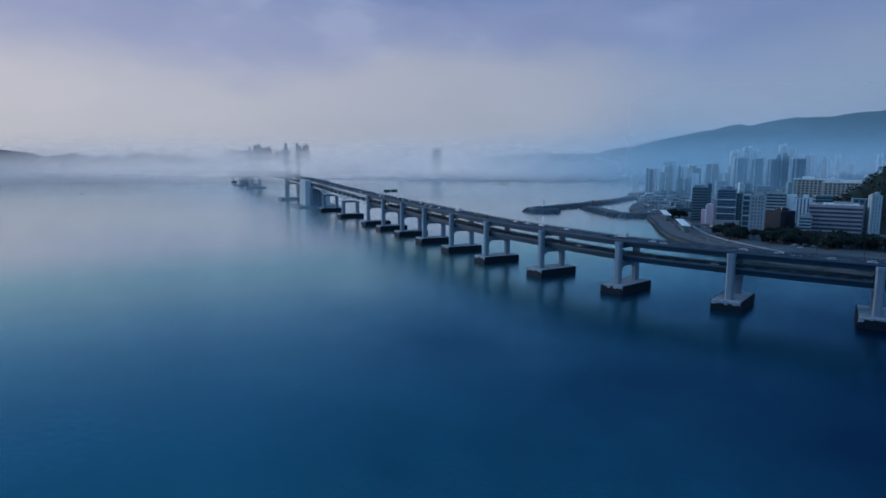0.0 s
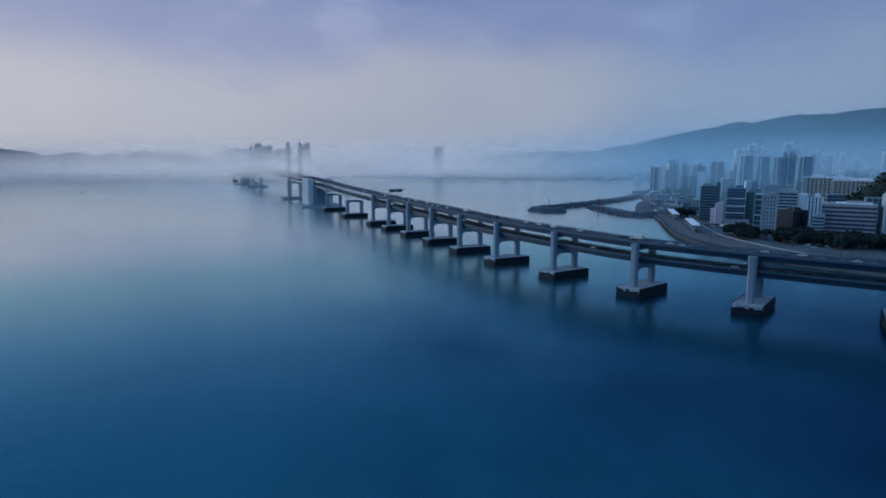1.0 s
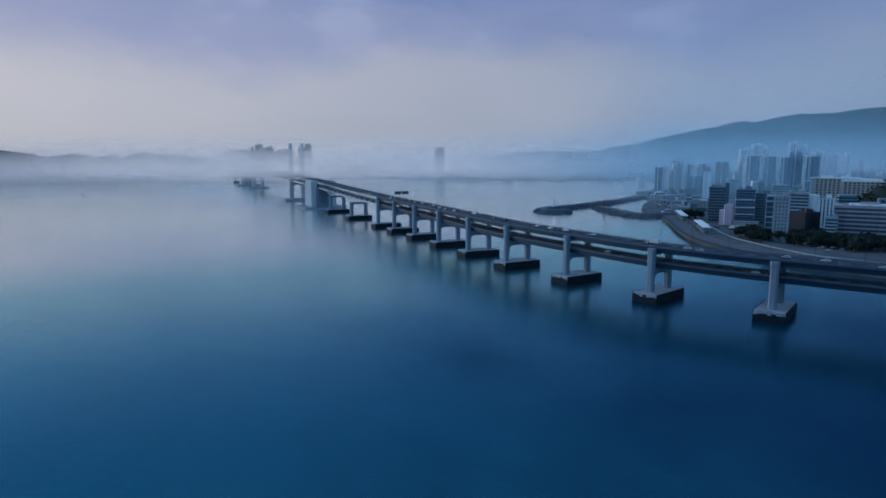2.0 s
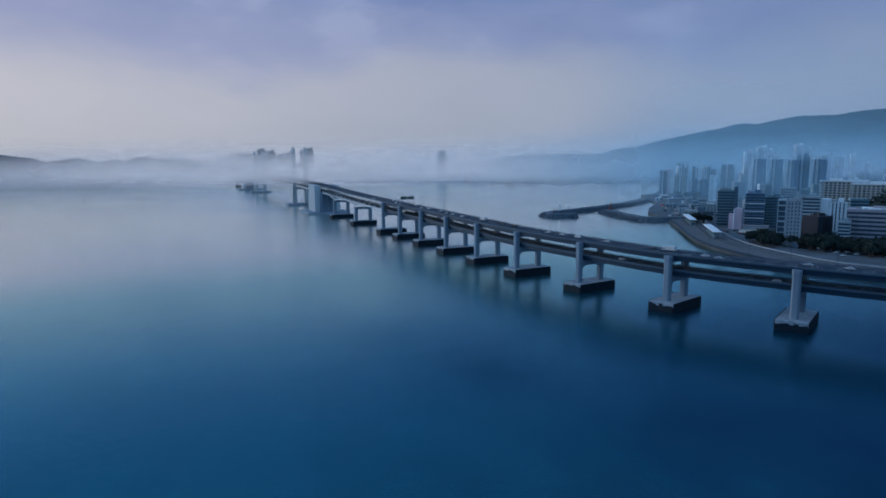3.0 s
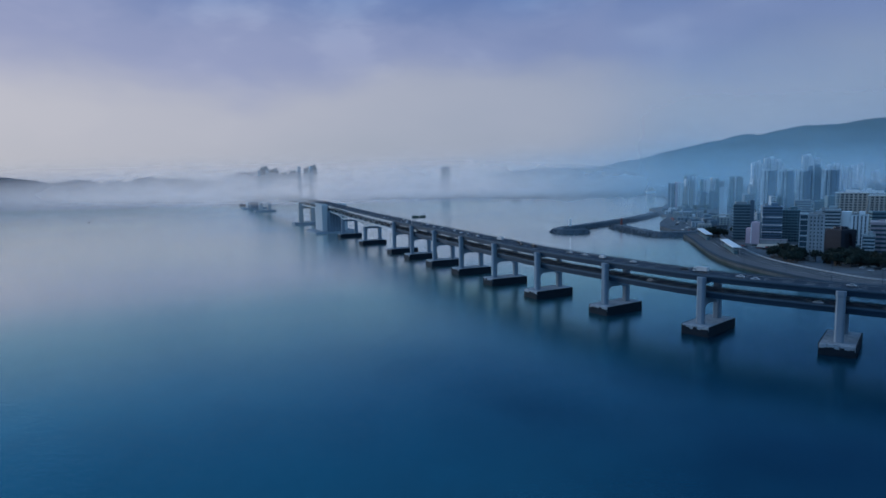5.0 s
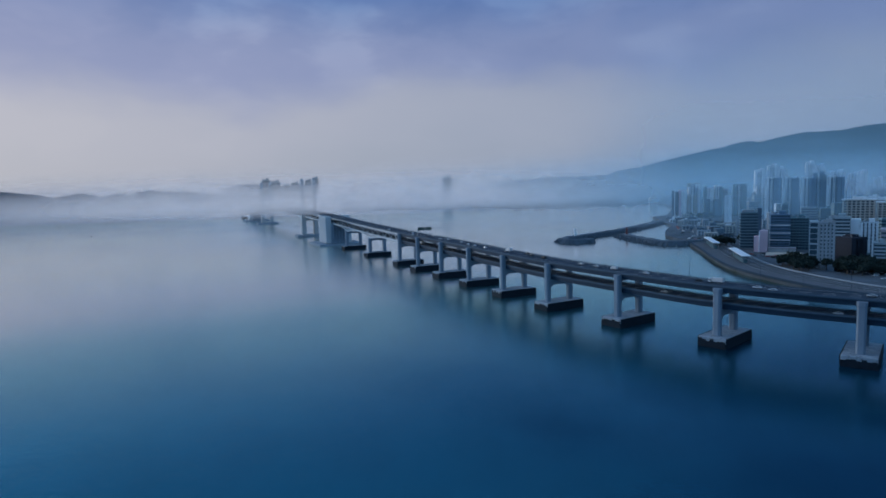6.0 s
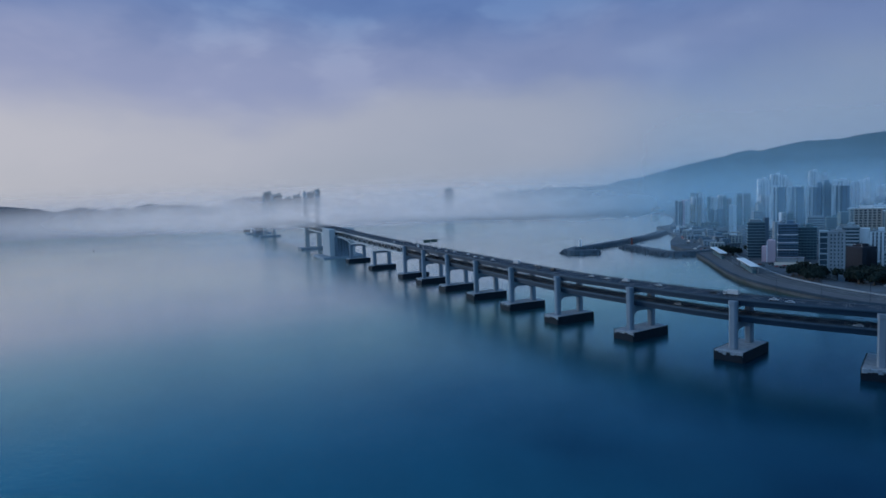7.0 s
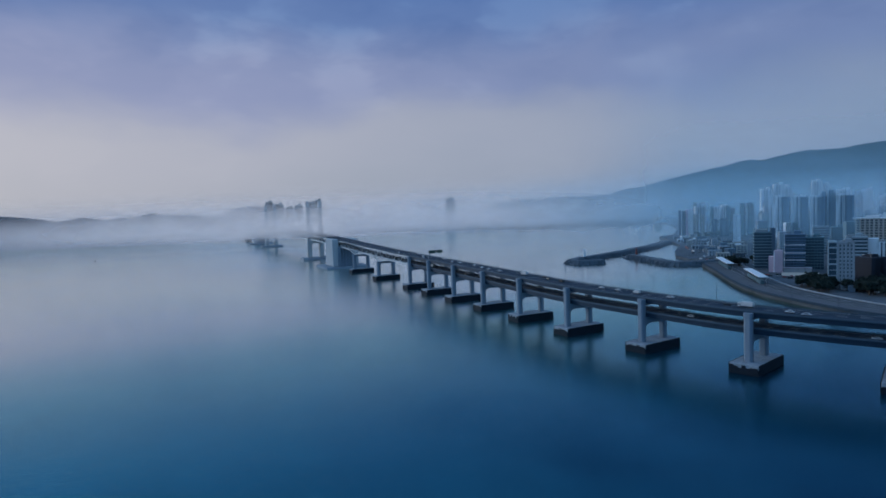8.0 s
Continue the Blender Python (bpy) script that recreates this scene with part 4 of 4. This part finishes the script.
# harbour towers
for k, (x, y, w, h, lt, rt) in enumerate(((486, 1366, 14, 54, "dark", "dark"), (499, 1360, 14, 55, "pink", "white"), (516, 1350, 18, 46, "beige", "beige"), (575, 1493, 30, 68, "beige", "white"), (566, 1388, 18, 60, "teal", "white"), (586, 1384, 16, 62, "white", "teal"), (604, 1400, 18, 56, "white", "grey"), (624, 1366, 26, 64, "teal", "teal"), (545, 1420, 20, 60, "white", "grey"), (560, 1350, 34, 34, "dark", "dark"), (650, 1320, 24, 60, "grey", "white"))):
    build_apartment_tower(x, y, w, 18, h, facing(x, y, 5 * (k % 3) - 5), lt, rt, 3.0 if k % 2 else 0, "mid-rise apartment tower beside the harbour in thin haze")
# long slab blocks
for x, y, w, h, rot in ((531, 833, 36, 50, -36), (562, 790, 60, 47, -38), (628, 942, 84, 44, -34), (720, 890, 70, 46, -36)):
    build_block("slab_block", "long pale apartment slab with upright bays and a dark roof line", x, y, w, 13, h, rot, "cream", max(6, int(w / 5.0)), 15, 1.9, 1.3, group="slab blocks", ny=1, solid_sides=True, crown="cap")

# the close-packed low town between, clear of the wooded hill
HILL = [(590, 700, 95, 66, 84), (830, 690, 170, 100, 62), (1000, 720, 150, 120, 66)]


def hill_height(x, y):
    return sum(h * math.exp(-((x - cx) / sx) ** 2 - ((y - cy) / sy) ** 2) for cx, cy, sx, sy, h in HILL) - 3


rng = random.Random(21)
TOWN = []
tries = 0
taken = [(o.matrix_basis.translation.x, o.matrix_basis.translation.y, 24) for o in bpy.data.objects if o.parent is None and o.type == "EMPTY" and "building" in o.name or "tower" in o.name and o.parent is None]
while len(TOWN) < 400 and tries < 12000:
    tries += 1
    y = 560 + (rng.random() ** 0.8) * 1500
    x = 340 + (y - 560) * 0.36 + rng.random() * (260 + (y - 560) * 0.45)
    w, d = rng.uniform(8, 21), rng.uniform(8, 16)
    if x < 392 and y < 1000 or x > 1500 or hill_height(x, y) > 4 or any((x - a) ** 2 + (y - b) ** 2 < (c * 0.5 + w * 0.62) ** 2 for a, b, c in taken):
        continue
    near_water = x < 420 + max(0, y - 1000) * 0.27
    if near_water and y > 1000:
        continue
    h = rng.choice((9, 12, 16, 20, 26, 32, 38, 43) if x > 425 else (7, 9, 12, 15, 18, 24)) if y < 1000 else rng.choice((12, 18, 24, 36, 45))
    taken.append((x, y, w))
    TOWN.append((x, y, w, d, h))
TONE = {"band": "pale blue-grey", "steel": "blue-grey", "teal": "blue-green", "jade": "grey-green", "dark": "dark clad"}
for x, y, w, d, h in TOWN:
    wall = rng.choice(("white", "grey", "grey", "band", "dark", "steel", "teal", "jade"))
    build_block("town_building", f"{TONE.get(wall, wall)} town building in the crowded streets", x, y, w, d, h, facing(x, y, rng.uniform(-12, 12)), wall, rng.choice((0, 3, 4, 5)), max(2, int(h / 3.2)), rng.uniform(0.6, 2.2), rng.uniform(0.9, 1.7), group="town buildings", crown=rng.choice(("plant", "plant", "")))

rng = random.Random(17)
for k in range(60):
    f = rng.random()
    x, y = 352 + 95 * f + rng.uniform(0, 70), 890 + 400 * f + rng.uniform(-25, 25)
    if any((x - a) ** 2 + (y - b) ** 2 < (c * 0.5 + 7) ** 2 for a, b, c in taken):
        continue
    taken.append((x, y, 13))
    h = rng.choice((4, 5, 6, 8, 10, 13))
    build_block("harbour_house", "small low harbour house with a flat roof", x, y, rng.uniform(9, 17), rng.uniform(8, 13), h, facing(x, y, rng.uniform(-20, 20)), rng.choice(("white", "grey", "beige", "brown", "grey", "dark", "dark")), 3, max(1, h // 3), 1.6, 1.4, group="harbour houses", crown="")
# far skyline under the mist
for x, y, w, h in ((6, 2480, 36, 122), (-655, 2330, 30, 133), (-624, 2345, 34, 125), (-592, 2370, 28, 112), (-540, 2290, 30, 118), (-494, 2300, 24, 126), (-472, 2310, 24, 134), (648, 2000, 22, 40), (60, 2600, 60, 26), (140, 2650, 40, 30)):
    build_block("skyline_tower", "tall building dim in the mist across the bay", x, y, w, 30, h - (0 if y > 2500 else 10), facing(x, y), "cream", 5, 24, 2.0, 1.0, z0=-2.0, group="skyline towers", crown="steps")
rng = random.Random(8)
for k in range(52):
    x = -150 + 900 * rng.random()
    y = 2210 + 160 * rng.random()
    build_block("shore_building", "pale low building on the misty far shore", x, y, rng.uniform(14, 34), 16, rng.choice((9, 12, 16, 22, 28, 34)) * (0.6 + 0.6 * max(0, x) / 700), facing(x, y), rng.choice(("white", "grey", "beige")), 3, 4, 4.6, 3.0, z0=3.0, group="far shore buildings", crown="")


# ---- canopies on the promenade ----
def build_canopy(a, b, width, z):
    a, b = Vector(a), Vector(b)
    c, L = (a + b) / 2, (b - a).length
    can = thing("canopy", "long white flat-roofed promenade shelter on posts", "canopy", Matrix.Translation((c.x, c.y, 4.05)) @ Matrix.Rotation(math.atan2(b.y - a.y, b.x - a.x), 4, "Z"), "promenade canopies")
    bm = bmesh.new()
    box(bm, 0, 0, z - 4.0, L, width, 0.9, bevel=0.25)
    part("canopy_roof", bm, WHITE, can)
    n = 6
    for k in range(n):
        for s in (-1, 1):
            bm = bmesh.new()
            box(bm, -L / 2 + 3 + k * (L - 6) / (n - 1), s * width * 0.36, 0, 0.6, 0.6, z - 3.95)
            part("post", bm, RAIL, can)
    bm = bmesh.new()
    box(bm, 0, 0, 0, L * 0.85, width * 0.4, 3.4)
    part("kiosk", bm, WALLS["teal"], can, "green glazed kiosk under the roof")


build_canopy((308, 702), (288, 628), 8.5, 11)
build_canopy((334, 834), (314, 757), 8.0, 11)

# ---- trees ----
def crown_mesh(seed, radius, height):
    g = random.Random(seed)
    bm = bmesh.new()
    for _ in range(210):
        th, ph = g.uniform(0, 6.283), math.acos(g.uniform(-0.75, 1))
        lump = 1 + 0.28 * math.sin(3 * th + seed) * math.sin(2.0 * ph + seed)
        rr = radius * lump * g.uniform(0.55, 1.0)
        c = Vector((rr * math.sin(ph) * math.cos(th), rr * math.sin(ph) * math.sin(th), height * 0.62 + rr * math.cos(ph) * 0.85))
        s = g.uniform(0.35, 0.8) * radius * 0.34
        a = Vector((g.gauss(0, 1), g.gauss(0, 1), g.gauss(0, 0.6))).normalized()
        b = a.cross(Vector((g.gauss(0, 1), g.gauss(0, 1), g.gauss(0, 1)))).normalized()
        vs = [bm.verts.new(c + a * u * s + b * v * s) for u, v in ((-1, -0.4), (0.2, -1), (1, 0.3), (-0.2, 1))]
        bm.faces.new(vs)
        n = a.cross(b) * s * 0.7
        tip = bm.verts.new(c + n)
        for i in range(4):
            bm.faces.new((vs[i], vs[(i + 1) % 4], tip))
    return mesh_of(bm, "crown", LEAF)


def trunk_mesh(height):
    bm = bmesh.new()
    bmesh.ops.create_cone(bm, segments=7, radius1=0.35, radius2=0.14, depth=height * 0.65, cap_ends=True, matrix=Matrix.Translation((0, 0, height * 0.325)))
    for k in range(4):
        a = k * 1.57 + 0.4
        bar(bm, (0, 0, height * 0.35), (math.cos(a) * height * 0.22, math.sin(a) * height * 0.22, height * 0.66), 0.16)
    return mesh_of(bm, "trunk", BARK)


CROWNS = [crown_mesh(s, 3.4, 8.0) for s in (1, 2, 3)]
TRUNK = trunk_mesh(8.0)


def tree(x, y, z, s):
    t = thing("tree", "dark green broadleaf tree with an uneven crown", "tree", Matrix.Translation((x, y, z)) @ Matrix.Rotation(rng.random() * 6.28, 4, "Z") @ Matrix.Diagonal((s, s, s, 1)), "shore trees")
    share("trunk", TRUNK, t)
    share("crown", CROWNS[rng.randrange(3)], t)


rng = random.Random(31)
# groves: behind the road, round the court, by the low hall
FRONT = [o.matrix_basis.translation for o in bpy.data.objects if o.parent is None and o.name.split(".")[0] in ("office_building", "small_building", "apartment_building", "white_building", "hotel_building", "low_building", "blue_building")]
for cx, cy, sx, sy, n in ((318, 590, 10, 22, 22), (340, 604, 14, 20, 52), (354, 556, 20, 24, 60), (390, 528, 28, 24, 74), (436, 492, 36, 24, 40), (342, 812, 9, 18, 16), (385, 820, 10, 16, 10), (520, 1330, 30, 20, 14)):
    for _ in range(n):
        tx, ty = cx + rng.uniform(-1, 1) * sx, cy + rng.uniform(-1, 1) * sy
        if all((tx - q.x) ** 2 + (ty - q.y) ** 2 > 13 ** 2 for q in FRONT):
            tree(tx, ty, 4.0, rng.uniform(0.9, 1.6))
hills("wooded_hill", "dark wooded hill rising behind the town", 480, 1200, 520, 900, 48, 30, HILL, 5, LEAF)
bm = bmesh.new()
g = random.Random(5)
for _ in range(5200):
    x, y = g.uniform(500, 1100), g.uniform(560, 840)
    z = hill_height(x, y)
    if z < 8:
        continue
    for _ in range(5):
        c = Vector((x + g.uniform(-2.5, 2.5), y + g.uniform(-2.5, 2.5), z + g.uniform(1.0, 6.0)))
        a = Vector((g.gauss(0, 1), g.gauss(0, 1), g.gauss(0, 0.5))).normalized() * g.uniform(0.8, 1.6)
        b = a.cross(Vector((g.gauss(0, 1), g.gauss(0, 1), 1))).normalized() * g.uniform(0.8, 1.6)
        bm.faces.new([bm.verts.new(c + u * a + v * b) for u, v in ((-1, -0.5), (0.3, -1), (1, 0.4), (-0.3, 1))])
tagged(part("hill_woods", bm, LEAF), "dense dark woods covering the hill", "woods", kind="stuff")

# ---- parked cars, court and clutter behind the shore road ----
bm = bmesh.new()
prism(bm, [(338, 690), (366, 664), (384, 700), (356, 722)], 3.9, 4.12)
tagged(part("paved_court", bm, surface("pale_sand_court", (0.46, 0.41, 0.35), 0.9, 0.15, 0.08)), "pale sandy open court between buildings", "court", kind="structure")
for k in range(46):
    f = k / 46
    x, y = 322 + 14 * math.sin(f * 3) + rng.uniform(-3, 3) + (k % 3) * 5.5, 700 - 190 * f + rng.uniform(-2, 2)
    kind = rng.choice(("car", "car", "car", "van"))
    vehicle(kind, rng.choice((0, 0, 1, 1, 2, 3)), Matrix.Translation((x + 22 * f, y, 4.08)) @ Matrix.Rotation(radians(rng.choice((62, 66, 242))), 4, "Z"), "parked beside the shore road")

for k in range(16):
    f = k / 16
    x, y = 338 + 10 * math.sin(f * 5) + 8 * f, 722 - 165 * f
    if y < 650 and all((x - q.x) ** 2 + (y - q.y) ** 2 > 13 ** 2 for q in FRONT):
        build_block("kiosk", "low shop hut with a pale flat roof beside the road", x, y, rng.uniform(5, 9), rng.uniform(4, 6), rng.uniform(2.8, 4.2), -62 + rng.uniform(-8, 8), rng.choice(("grey", "dark", "beige")), 2, 1, 2.0, 1.6, group="roadside huts", crown="")
# cars and vans left about the harbour yards
for k in range(44):
    f = rng.random()
    x, y = 330 + 70 * f + rng.uniform(-4, 40), 868 + 250 * f + rng.uniform(-12, 12)
    if all((x - a) ** 2 + (y - b) ** 2 > (c * 0.5 + 4) ** 2 for a, b, c in taken):
        vehicle(rng.choice(("car", "car", "van")), rng.choice((0, 0, 1, 2, 3)), Matrix.Translation((x, y, 4.0)) @ Matrix.Rotation(radians(rng.choice((20, 25, 110, 200))), 4, "Z"), "parked in the harbour yard")

# ---- a small work boat out on the bay ----
HULL = surface("boat_hull_paint", (0.28, 0.10, 0.07), 0.5, 0.2)
boat = thing("boat", "small reddish work boat alone on the calm bay", "boat", Matrix.Translation((-770, 1368, 0)) @ Matrix.Rotation(radians(70), 4, "Z") @ Matrix.Scale(0.8, 4))
bm = bmesh.new()
vs = box(bm, 0, 0, -0.4, 2.6, 8.0, 1.6, top=1.15)
part("hull", bm, HULL, boat)
bm = bmesh.new()
box(bm, 0, -1.2, 1.1, 1.7, 2.6, 1.8, top=0.9)
part("cabin", bm, WHITE, boat)

# ---- low sea mist and aerial haze: upright translucent tinted sheets over bay and shore, one behind another ----
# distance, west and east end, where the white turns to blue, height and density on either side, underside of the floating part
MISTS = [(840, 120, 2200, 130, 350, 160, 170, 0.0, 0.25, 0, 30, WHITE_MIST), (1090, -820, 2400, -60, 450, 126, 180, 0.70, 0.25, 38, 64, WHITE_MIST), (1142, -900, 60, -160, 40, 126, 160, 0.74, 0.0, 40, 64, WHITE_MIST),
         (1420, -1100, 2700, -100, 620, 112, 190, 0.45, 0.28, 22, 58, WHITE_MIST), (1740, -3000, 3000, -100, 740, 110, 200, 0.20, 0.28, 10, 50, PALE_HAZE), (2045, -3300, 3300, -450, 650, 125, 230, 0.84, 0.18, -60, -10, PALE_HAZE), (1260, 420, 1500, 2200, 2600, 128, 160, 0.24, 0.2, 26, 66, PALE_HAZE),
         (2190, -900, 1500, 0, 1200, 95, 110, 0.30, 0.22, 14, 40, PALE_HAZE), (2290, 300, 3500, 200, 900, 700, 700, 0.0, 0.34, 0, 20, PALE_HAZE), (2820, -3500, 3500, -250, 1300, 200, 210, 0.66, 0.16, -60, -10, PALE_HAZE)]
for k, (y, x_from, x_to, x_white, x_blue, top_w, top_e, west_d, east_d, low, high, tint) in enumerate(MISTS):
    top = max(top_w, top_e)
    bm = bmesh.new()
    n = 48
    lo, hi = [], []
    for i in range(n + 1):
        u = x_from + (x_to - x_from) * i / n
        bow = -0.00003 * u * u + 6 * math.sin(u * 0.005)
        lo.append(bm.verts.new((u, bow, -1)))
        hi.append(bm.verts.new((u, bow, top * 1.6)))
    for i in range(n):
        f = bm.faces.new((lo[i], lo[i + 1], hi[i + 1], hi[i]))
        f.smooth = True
    ob = part("mist_bank", bm, mist_material("mist_haze_tint", top_w, top_e, west_d, east_d, low, high, k + 1, x_white, x_blue, x_from, tint, 1.0 if tint is WHITE_MIST else 0.22))
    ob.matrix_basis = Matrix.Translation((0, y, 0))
    tagged(ob, "translucent tinted sheet of sea mist and haze over the bay and shore", "mist", kind="stuff")
